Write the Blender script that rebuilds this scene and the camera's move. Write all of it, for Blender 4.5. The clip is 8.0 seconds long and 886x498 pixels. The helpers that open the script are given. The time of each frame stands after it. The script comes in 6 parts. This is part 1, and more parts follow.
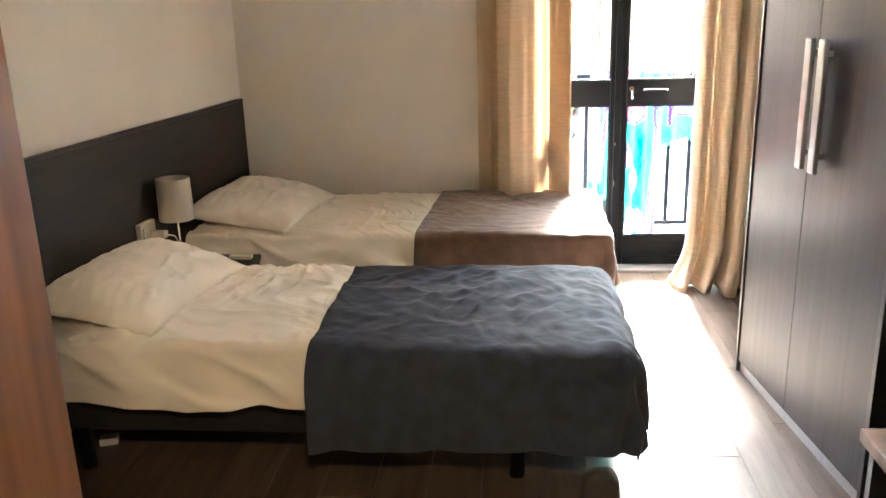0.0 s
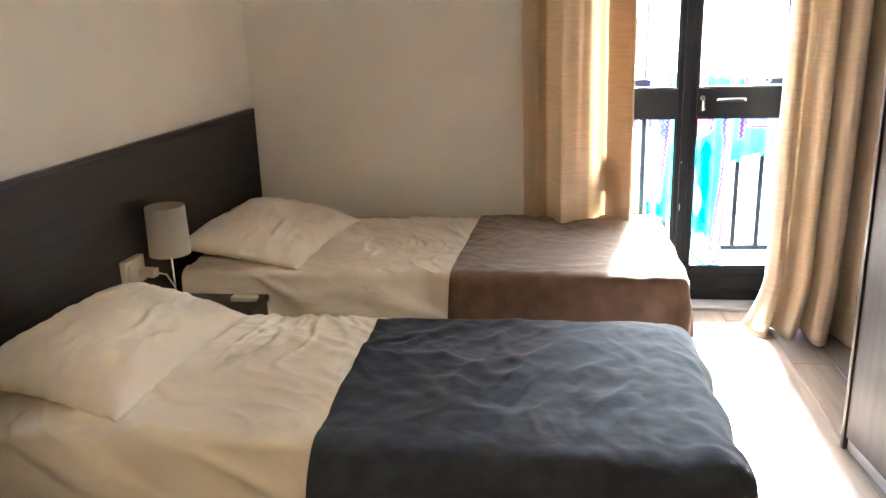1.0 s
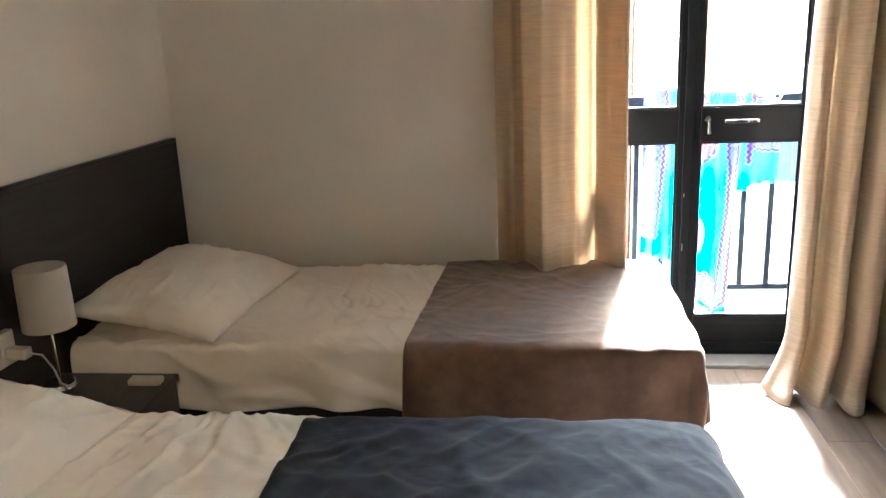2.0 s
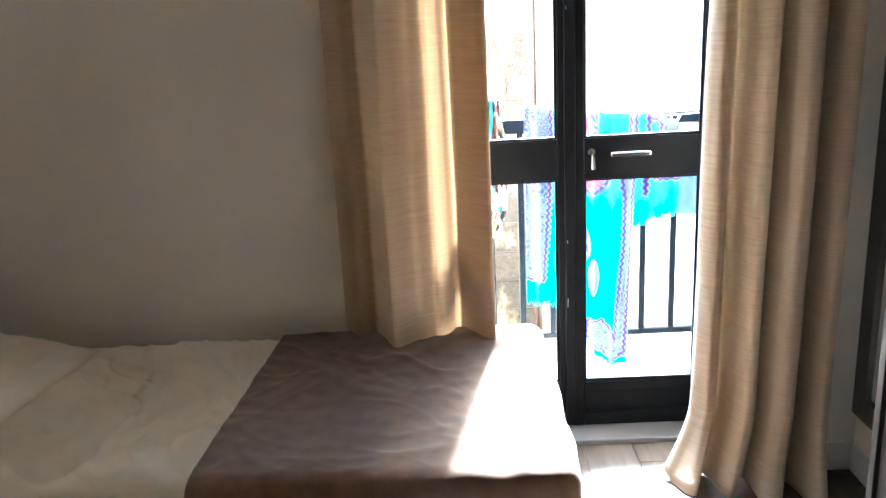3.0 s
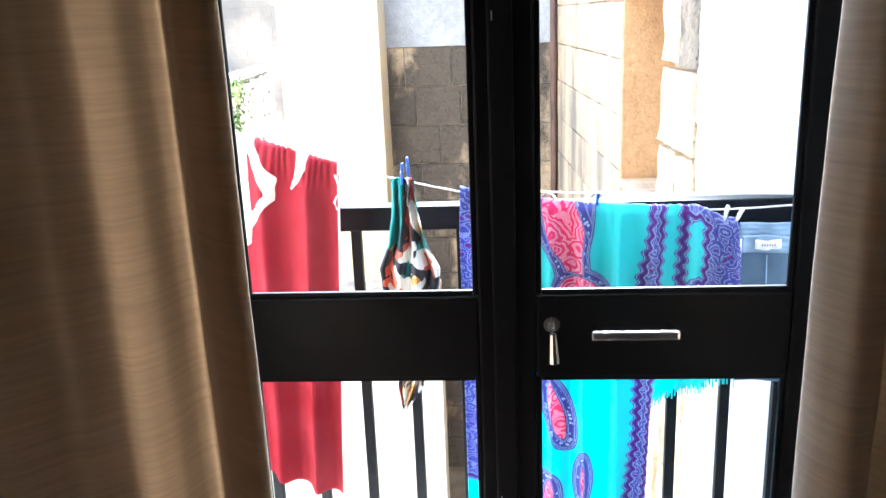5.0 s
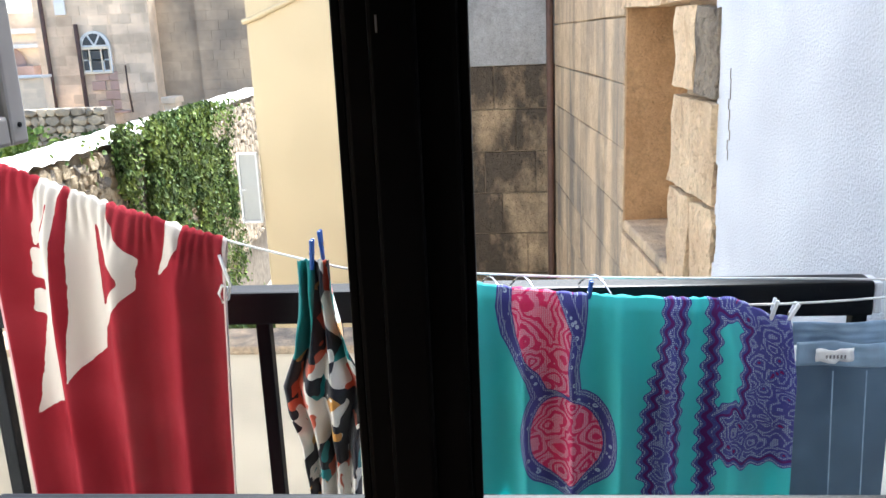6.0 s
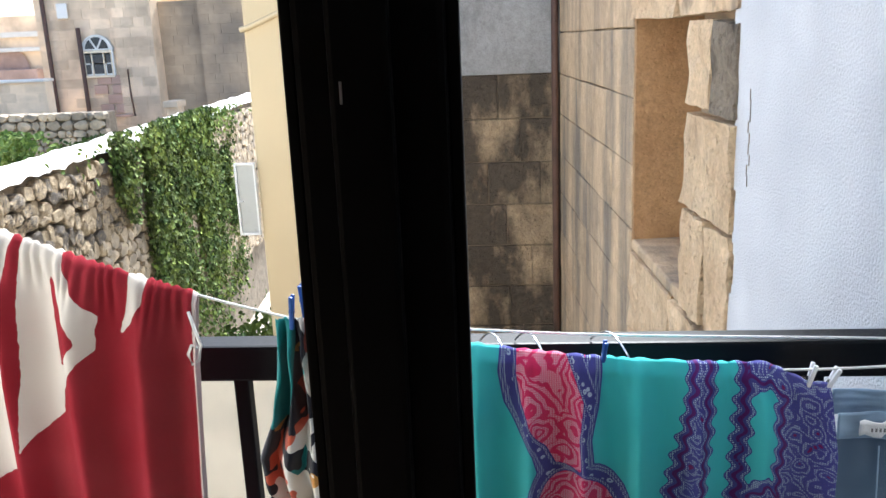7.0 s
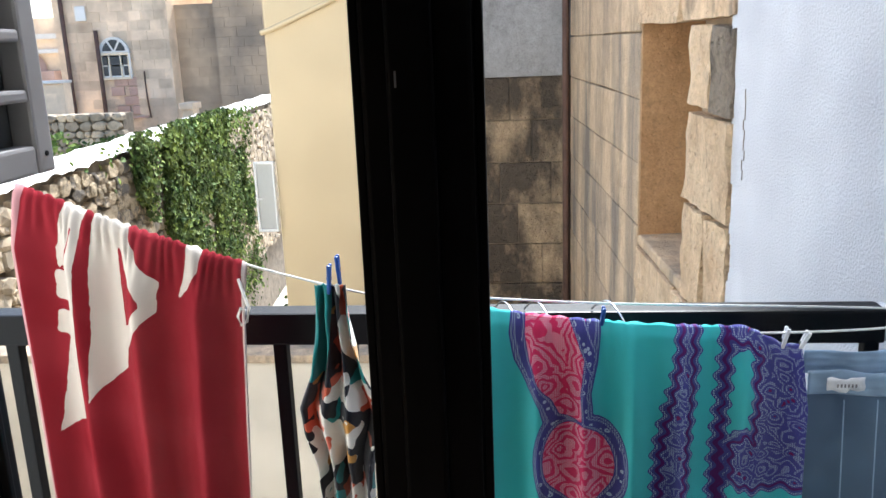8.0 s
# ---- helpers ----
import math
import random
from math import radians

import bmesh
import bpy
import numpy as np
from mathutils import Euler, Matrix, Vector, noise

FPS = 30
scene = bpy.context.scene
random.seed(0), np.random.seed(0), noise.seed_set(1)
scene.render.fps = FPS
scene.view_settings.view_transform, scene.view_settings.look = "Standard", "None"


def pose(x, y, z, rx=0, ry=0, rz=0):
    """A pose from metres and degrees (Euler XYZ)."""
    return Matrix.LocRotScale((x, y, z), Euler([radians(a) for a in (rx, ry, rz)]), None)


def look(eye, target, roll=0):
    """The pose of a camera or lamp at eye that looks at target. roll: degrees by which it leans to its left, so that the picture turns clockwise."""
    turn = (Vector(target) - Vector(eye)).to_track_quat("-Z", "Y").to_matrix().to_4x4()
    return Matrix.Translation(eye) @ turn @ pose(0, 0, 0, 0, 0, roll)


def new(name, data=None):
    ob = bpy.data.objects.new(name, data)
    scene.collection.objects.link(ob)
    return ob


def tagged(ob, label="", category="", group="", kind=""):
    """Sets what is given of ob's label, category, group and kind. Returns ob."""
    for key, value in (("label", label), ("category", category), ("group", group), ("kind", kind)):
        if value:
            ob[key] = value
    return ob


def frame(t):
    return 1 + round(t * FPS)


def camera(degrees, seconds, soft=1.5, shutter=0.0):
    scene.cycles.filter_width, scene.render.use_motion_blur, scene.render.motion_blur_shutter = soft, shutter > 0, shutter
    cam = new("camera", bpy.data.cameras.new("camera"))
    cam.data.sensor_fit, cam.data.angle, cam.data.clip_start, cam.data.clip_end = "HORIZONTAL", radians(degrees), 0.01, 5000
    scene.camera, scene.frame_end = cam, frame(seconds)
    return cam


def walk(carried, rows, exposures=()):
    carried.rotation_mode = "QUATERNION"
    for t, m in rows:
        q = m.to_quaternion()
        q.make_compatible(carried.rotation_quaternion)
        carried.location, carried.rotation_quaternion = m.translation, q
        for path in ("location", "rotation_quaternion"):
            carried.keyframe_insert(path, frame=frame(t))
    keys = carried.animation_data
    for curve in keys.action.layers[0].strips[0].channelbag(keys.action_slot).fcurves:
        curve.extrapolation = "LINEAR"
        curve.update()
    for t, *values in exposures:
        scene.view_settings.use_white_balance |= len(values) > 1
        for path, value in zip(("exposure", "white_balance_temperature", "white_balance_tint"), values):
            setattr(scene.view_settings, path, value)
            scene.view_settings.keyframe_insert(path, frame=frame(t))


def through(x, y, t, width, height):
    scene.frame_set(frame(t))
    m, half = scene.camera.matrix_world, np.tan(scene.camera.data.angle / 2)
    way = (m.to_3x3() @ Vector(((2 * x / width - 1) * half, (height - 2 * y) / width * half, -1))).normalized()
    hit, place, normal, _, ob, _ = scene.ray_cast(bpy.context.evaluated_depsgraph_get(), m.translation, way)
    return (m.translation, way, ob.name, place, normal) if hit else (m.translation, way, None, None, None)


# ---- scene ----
cam = camera(56.2, 8.0)
PATH = [
    (0, (0.153, -0.323, 1.642), (-0.022, 1.586, 1.073), -1.7),
    (0.5, (0.09, -0.014, 1.65), (-0.128, 1.891, 1.079), -1.6),
    (1, (0.058, 0.343, 1.639), (-0.191, 2.242, 1.065), -1.8),
    (1.2, (0.057, 0.509, 1.626), (-0.193, 2.409, 1.053), -1.7),
    (2.3, (0.121, 1.262, 1.59), (-0.056, 3.181, 1.055), -2.9),
    (2.5, (0.178, 1.409, 1.586), (0.05, 3.331, 1.049), -2.8),
    (3, (0.353, 1.774, 1.634), (0.312, 3.697, 1.084), -2.9),
    (3.5, (0.517, 2.201, 1.65), (0.494, 4.123, 1.095), -2.7),
    (4, (0.654, 2.603, 1.639), (0.62, 4.525, 1.086), -2.6),
    (4.5, (0.731, 3.037, 1.628), (0.649, 4.959, 1.079), -2.3),
    (5, (0.769, 3.438, 1.63), (0.619, 5.357, 1.088), -2.3),
    (5.2, (0.783, 3.579, 1.612), (0.624, 5.499, 1.074), -2.3),
    (6.3, (0.878, 4.177, 1.619), (0.718, 6.109, 1.131), -2.5),
    (6.5, (0.883, 4.218, 1.639), (0.711, 6.147, 1.141), -2.4),
    (7, (0.859, 4.237, 1.657), (0.692, 6.168, 1.167), -2.4),
    (7.5, (0.868, 4.161, 1.664), (0.699, 6.094, 1.181), -2.3),
    (8, (0.86, 4.05, 1.655), (0.667, 5.981, 1.174), -2.2),
]
EXPOSURES = [(0, 6.85, 5800, 7), (1.2, 6.75, 5650, 6), (2.5, 6.12, 5300, 3), (3.0, 5.9, 5150, 3), (3.5, 5.12, 5150, 3), (4.0, 4.68, 5150, 5), (4.5, 4.22, 5200, 8), (5.0, 3.5, 5300, 10), (5.2, 3.2, 5400, 9), (6.3, 1.8, 5800, 12), (8.0, 1.73, 5800, 12)]
walk(cam, [(t, look(eye, target, roll)) for t, eye, target, roll in PATH], EXPOSURES)

# ---- world, sun, exposure ----
SUN_AZ, SUN_EL = 7.0, 47.0          # degrees from +y towards +x, and above the horizon
world = bpy.data.worlds.new("sky")
scene.world = world
world.use_nodes = True
_wn = world.node_tree.nodes
_sky = _wn.new("ShaderNodeTexSky")
_sky.sky_type = "NISHITA"
_sky.sun_disc = False
_sky.sun_elevation = radians(SUN_EL)
_sky.sun_rotation = radians(SUN_AZ)
_sky.dust_density = 3.0
_wn["Background"].inputs[1].default_value = 0.15
world.node_tree.links.new(_sky.outputs[0], _wn["Background"].inputs[0])
_sd = bpy.data.lights.new("sun", "SUN")
_sd.energy, _sd.angle, _sd.color = 4.5, radians(7.0), (1.0, 0.965, 0.91)
sun = new("sun", _sd)
_a, _e = radians(SUN_AZ), radians(SUN_EL)
_sv = Vector((math.sin(_a) * math.cos(_e), math.cos(_a) * math.cos(_e), math.sin(_e)))
sun.matrix_world = look(_sv * 40, (0, 0, 0))
scene.cycles.max_bounces = 10
scene.cycles.diffuse_bounces = 8


# ---- materials ----
def mat(name, col, rough=0.6, vary=0.15, scale=6.0, fine=60.0, bump=0.15, metal=0.0, tint=None, stretch=(1, 1, 1), rand=0.0, island=False, detail=6.0, sheen=0.0, spec=0.5, dist=0.01):
    """Principled surface with two scales of noise in colour, roughness and relief."""
    m = bpy.data.materials.new(name)
    m.use_nodes = True
    nt = m.node_tree
    n, l = nt.nodes, nt.links
    p = n["Principled BSDF"]
    tc, mp = n.new("ShaderNodeTexCoord"), n.new("ShaderNodeMapping")
    mp.inputs["Scale"].default_value = stretch
    l.new(tc.outputs["Object"], mp.inputs[0])
    big, small = n.new("ShaderNodeTexNoise"), n.new("ShaderNodeTexNoise")
    big.inputs["Scale"].default_value, small.inputs["Scale"].default_value = scale, fine
    big.inputs["Detail"].default_value, small.inputs["Detail"].default_value = detail, 4.0
    for t in (big, small):
        l.new(mp.outputs[0], t.inputs["Vector"])
    mixn = n.new("ShaderNodeMix")
    mixn.data_type = "RGBA"
    c2 = tint or tuple(c * (1 - 2.2 * vary) for c in col)
    mixn.inputs[6].default_value = (*col, 1)
    mixn.inputs[7].default_value = (*c2, 1)
    ramp = n.new("ShaderNodeValToRGB")
    ramp.color_ramp.elements[0].position, ramp.color_ramp.elements[1].position = 0.35, 0.68
    l.new(big.outputs[0], ramp.inputs[0])
    l.new(ramp.outputs[0], mixn.inputs[0])
    hsv = n.new("ShaderNodeHueSaturation")
    l.new(mixn.outputs[2], hsv.inputs["Color"])
    val = n.new("ShaderNodeMath")
    val.operation = "MULTIPLY_ADD"
    val.inputs[1].default_value, val.inputs[2].default_value = vary * 1.2, 1 - vary * 0.6
    l.new(small.outputs[0], val.inputs[0])
    out = val.outputs[0]
    if rand:
        src = n.new("ShaderNodeNewGeometry").outputs["Random Per Island"] if island else n.new("ShaderNodeObjectInfo").outputs["Random"]
        rnd, mul = n.new("ShaderNodeMath"), n.new("ShaderNodeMath")
        rnd.operation, mul.operation = "MULTIPLY_ADD", "MULTIPLY"
        rnd.inputs[1].default_value, rnd.inputs[2].default_value = rand, 1 - rand / 2
        l.new(src, rnd.inputs[0])
        l.new(rnd.outputs[0], mul.inputs[0])
        l.new(out, mul.inputs[1])
        out = mul.outputs[0]
    l.new(out, hsv.inputs["Value"])
    l.new(hsv.outputs[0], p.inputs["Base Color"])
    p.inputs["Metallic"].default_value = metal
    p.inputs["Specular IOR Level"].default_value = spec
    rr = n.new("ShaderNodeMath")
    rr.operation = "MULTIPLY_ADD"
    rr.inputs[1].default_value, rr.inputs[2].default_value = 0.2, max(0.02, rough - 0.1)
    l.new(small.outputs[0], rr.inputs[0])
    l.new(rr.outputs[0], p.inputs["Roughness"])
    if sheen:
        p.inputs["Sheen Weight"].default_value = sheen
        p.inputs["Sheen Roughness"].default_value = 0.5
    if bump:
        add, bp = n.new("ShaderNodeMath"), n.new("ShaderNodeBump")
        add.operation = "MULTIPLY_ADD"
        add.inputs[1].default_value = 0.5
        l.new(small.outputs[0], add.inputs[0])
        l.new(big.outputs[0], add.inputs[2])
        l.new(add.outputs[0], bp.inputs["Height"])
        bp.inputs["Strength"].default_value, bp.inputs["Distance"].default_value = bump, dist
        l.new(bp.outputs[0], p.inputs["Normal"])
    return m


def cloth_mat(name, col, vary=0.12, weave=700.0, through=0.25, rough=0.9, stretch=(1, 1, 1), scale=5.0, sheen=0.2, tint=None, spec=0.2):
    """Cloth that lets some light through."""
    m = mat(name, col, rough, vary, scale, weave, 0.25, stretch=stretch, sheen=sheen, spec=spec, dist=0.001, tint=tint)
    if through:
        n, l = m.node_tree.nodes, m.node_tree.links
        p, o = n["Principled BSDF"], n["Material Output"]
        tr, mx = n.new("ShaderNodeBsdfTranslucent"), n.new("ShaderNodeMixShader")
        l.new(p.inputs["Base Color"].links[0].from_socket, tr.inputs[0])
        mx.inputs[0].default_value = through
        l.new(p.outputs[0], mx.inputs[1])
        l.new(tr.outputs[0], mx.inputs[2])
        l.new(mx.outputs[0], o.inputs[0])
    return m


def glass_mat(name):
    m = bpy.data.materials.new(name)
    m.use_nodes = True
    n, l = m.node_tree.nodes, m.node_tree.links
    n.remove(n["Principled BSDF"])
    tr, gl, mx, fr = n.new("ShaderNodeBsdfTransparent"), n.new("ShaderNodeBsdfGlossy"), n.new("ShaderNodeMixShader"), n.new("ShaderNodeFresnel")
    tr.inputs[0].default_value = (0.96, 0.98, 0.97, 1)
    gl.inputs["Roughness"].default_value = 0.02
    fr.inputs[0].default_value = 1.12
    l.new(fr.outputs[0], mx.inputs[0])
    l.new(tr.outputs[0], mx.inputs[1])
    l.new(gl.outputs[0], mx.inputs[2])
    l.new(mx.outputs[0], n["Material Output"].inputs[0])
    return m


M_WALL = mat("cream_wall_paint", (0.81, 0.77, 0.675), 0.75, 0.03, 2.0, 220, 0.12, dist=0.002)
# for walls out of view, darkened to cut the light they bounce into the room
M_HALL = mat("low_bounce_hall_beige", (0.42, 0.36, 0.28), 0.75, 0.04, 2.0, 220, 0.12, dist=0.002)
# facade stays unseen; kept bright to bounce light onto the washing
M_FACADE = mat("bright_bounce_facade", (0.80, 0.77, 0.70), 0.85, 0.06, 2.5, 60, 0.3)
M_CEIL = mat("ceiling_paint", (0.72, 0.69, 0.64), 0.8, 0.02, 2.0, 200, 0.1, dist=0.002)
M_BASE = mat("white_skirting", (0.72, 0.7, 0.67), 0.45, 0.04, 4, 90, 0.05)
M_PLANK = mat("laminate_plank", (0.11, 0.078, 0.053), 0.33, 0.22, 3.0, 40, 0.06, stretch=(9, 0.8, 1), rand=0.35, tint=(0.055, 0.037, 0.024), dist=0.002)
M_UNDER = mat("dark_subfloor", (0.06, 0.05, 0.04), 0.8)
M_WENGE = mat("dark_wenge_laminate", (0.032, 0.026, 0.024), 0.38, 0.25, 4.0, 60, 0.08, stretch=(1, 0.8, 12), tint=(0.018, 0.015, 0.014), dist=0.001)
M_WENGE_H = mat("dark_wenge_headboard", (0.026, 0.021, 0.019), 0.55, 0.25, 4.0, 60, 0.08, stretch=(1, 0.7, 14), tint=(0.014, 0.012, 0.011), dist=0.001)
M_WARD = mat("wardrobe_laminate", (0.040, 0.033, 0.033), 0.45, 0.14, 4.0, 60, 0.01, stretch=(8, 8, 0.35), tint=(0.026, 0.021, 0.021), dist=0.0005, spec=0.35)
M_OAK = mat("orange_brown_wood", (0.20, 0.094, 0.041), 0.5, 0.24, 3.0, 50, 0.1, stretch=(8, 8, 0.6), tint=(0.12, 0.055, 0.024), dist=0.002)
M_ALU = mat("brushed_aluminium", (0.5, 0.51, 0.53), 0.38, 0.06, 8, 200, 0.03, metal=0.6, stretch=(10, 10, 0.4))
M_CHROME = mat("steel", (0.7, 0.7, 0.7), 0.18, 0.05, 8, 100, 0.02, metal=1.0)
M_SHEET = cloth_mat("white_cotton_sheet", (0.88, 0.81, 0.71), 0.03, 900, 0.08)


def add_creases(m, scale, depth, stretch):
    """Fine sharp creases over the weave of a cloth."""
    n, l = m.node_tree.nodes, m.node_tree.links
    weave = [nd for nd in n if nd.type == "BUMP"][0]
    tc, mp, ns = n.new("ShaderNodeTexCoord"), n.new("ShaderNodeMapping"), n.new("ShaderNodeTexNoise")
    mp.inputs["Scale"].default_value, mp.inputs["Rotation"].default_value = stretch, (0, 0, 0.5)
    l.new(tc.outputs["Object"], mp.inputs[0])
    l.new(mp.outputs[0], ns.inputs["Vector"])
    ns.inputs["Scale"].default_value, ns.inputs["Detail"].default_value, ns.inputs["Distortion"].default_value = scale, 3.0, 0.6
    sub, ab, bp = n.new("ShaderNodeMath"), n.new("ShaderNodeMath"), n.new("ShaderNodeBump")
    sub.operation, ab.operation = "SUBTRACT", "ABSOLUTE"
    sub.inputs[1].default_value = 0.5
    l.new(ns.outputs[0], sub.inputs[0])
    l.new(sub.outputs[0], ab.inputs[0])
    l.new(ab.outputs[0], bp.inputs["Height"])
    bp.invert = True
    bp.inputs["Strength"].default_value, bp.inputs["Distance"].default_value = 1.0, depth
    l.new(weave.outputs[0], bp.inputs["Normal"])
    l.new(bp.outputs[0], n["Principled BSDF"].inputs["Normal"])


add_creases(M_SHEET, 3.2, 0.016, (1.0, 2.0, 1.2))
M_PILLOW = cloth_mat("white_pillow_cotton", (0.89, 0.82, 0.72), 0.03, 900, 0.08)
M_BLUE = cloth_mat("grey_blue_fleece", (0.036, 0.043, 0.062), 0.2, 120, 0.0, scale=16, sheen=0.1, tint=(0.026, 0.030, 0.042))
add_creases(M_BLUE, 7.0, 0.004, (1.0, 1.6, 1.2))
M_BROWN = cloth_mat("brown_fleece", (0.160, 0.092, 0.056), 0.22, 120, 0.0, scale=16, sheen=0.45, tint=(0.105, 0.061, 0.04))
M_CURT = cloth_mat("beige_sateen_curtain", (0.52, 0.415, 0.295), 0.08, 700, 0.42, 0.40, stretch=(0.12, 0.12, 3.0), scale=60, spec=0.35)
M_DARKBASE = mat("black_bed_base_cloth", (0.012, 0.011, 0.011), 0.9, 0.2, 20, 200, 0.1)
M_BLACK = mat("black_painted_metal", (0.004, 0.0048, 0.0065), 0.45, 0.2, 10, 120, 0.05, dist=0.001, spec=0.12)
M_SHADE = cloth_mat("white_lampshade", (0.72, 0.67, 0.6), 0.03, 600, 0.3)
M_PLASTIC = mat("ivory_plastic", (0.62, 0.58, 0.48), 0.35, 0.06, 12, 120, 0.03)
M_GLASS = glass_mat("pane_glass")
M_MIRROR = mat("mirror_glass", (0.85, 0.86, 0.87), 0.02, 0.0, 3, 40, 0.0, metal=1.0)
for _n in M_MIRROR.node_tree.nodes:
    if _n.type == "MATH" and abs(_n.inputs[1].default_value - 0.2) < 1e-6:
        _n.inputs[1].default_value = 0.0
M_WHITEWALL = mat("white_rendered_wall", (0.63, 0.635, 0.65), 0.9, 0.10, 3.2, 150, 1.0, detail=10.0, dist=0.010, tint=(0.52, 0.525, 0.545), spec=0.15)
M_YELLOW = mat("yellow_painted_wall", (0.63, 0.50, 0.30), 0.8, 0.05, 2.0, 90, 0.2, dist=0.004)
M_PALE = mat("pale_plaster", (0.6, 0.55, 0.46), 0.85, 0.1, 2.5, 60, 0.3)
M_CONCRETE = mat("pale_concrete", (0.66, 0.63, 0.58), 0.8, 0.1, 4, 90, 0.3)
M_FARLIME = mat("far_limestone", (0.82, 0.64, 0.45), 0.9, 0.24, 0.9, 5, 0.5, rand=0.34, island=True, tint=(0.47, 0.36, 0.25), dist=0.05)
M_FARDARK = mat("far_dark_limestone", (0.52, 0.38, 0.245), 0.9, 0.26, 0.7, 5, 0.5, rand=0.16, island=True, tint=(0.25, 0.195, 0.14), dist=0.05)
M_MORTAR = mat("dark_earth_mortar", (0.24, 0.185, 0.125), 0.95, 0.2, 8, 60, 0.5)
M_JOINT = mat("pale_lime_mortar", (0.46, 0.34, 0.22), 0.95, 0.2, 8, 60, 0.5)
M_COPING = mat("bright_lime_coping", (0.75, 0.71, 0.64), 0.85, 0.06, 4, 60, 0.4)
M_LEAF = mat("ivy_leaf", (0.115, 0.145, 0.036), 0.75, 0.2, 3, 40, 0.1, spec=0.15, rand=0.9, island=True, tint=(0.035, 0.068, 0.018))
M_LEAF2 = mat("light_green_leaf", (0.24, 0.29, 0.06), 0.75, 0.2, 3, 40, 0.1, spec=0.15, rand=0.7, island=True, tint=(0.07, 0.13, 0.03))
M_GROUND = mat("dusty_courtyard_ground", (0.42, 0.36, 0.28), 0.95, 0.2, 0.6, 20, 0.4)
M_SHUT = mat("grey_metal_shutter", (0.18, 0.172, 0.175), 0.45, 0.06, 6, 100, 0.05)
M_TEALPEG = mat("blue_plastic_peg", (0.02, 0.09, 0.36), 0.35, 0.05, 10, 60, 0.02)
M_WHITEPEG = mat("white_plastic_peg", (0.75, 0.75, 0.76), 0.35, 0.03, 10, 60, 0.02)
M_CORD = mat("white_cord", (0.7, 0.7, 0.68), 0.8, 0.1, 50, 300, 0.3)
M_WHITEFRAME = mat("white_painted_frame", (0.75, 0.74, 0.7), 0.5, 0.05, 6, 80, 0.05)
M_CREAM = mat("cream_window_paint", (0.72, 0.62, 0.45), 0.55, 0.06, 6, 80, 0.05)
M_DARKGLASS = mat("dark_window_glass", (0.05, 0.055, 0.06), 0.08, 0.1, 3, 30, 0.0)
M_RUSTPIPE = mat("rusty_drainpipe", (0.12, 0.06, 0.04), 0.7, 0.2, 6, 60, 0.2)
M_PINKSTONE = mat("reddish_stone", (0.5, 0.34, 0.27), 0.9, 0.2, 1.0, 12, 0.3)


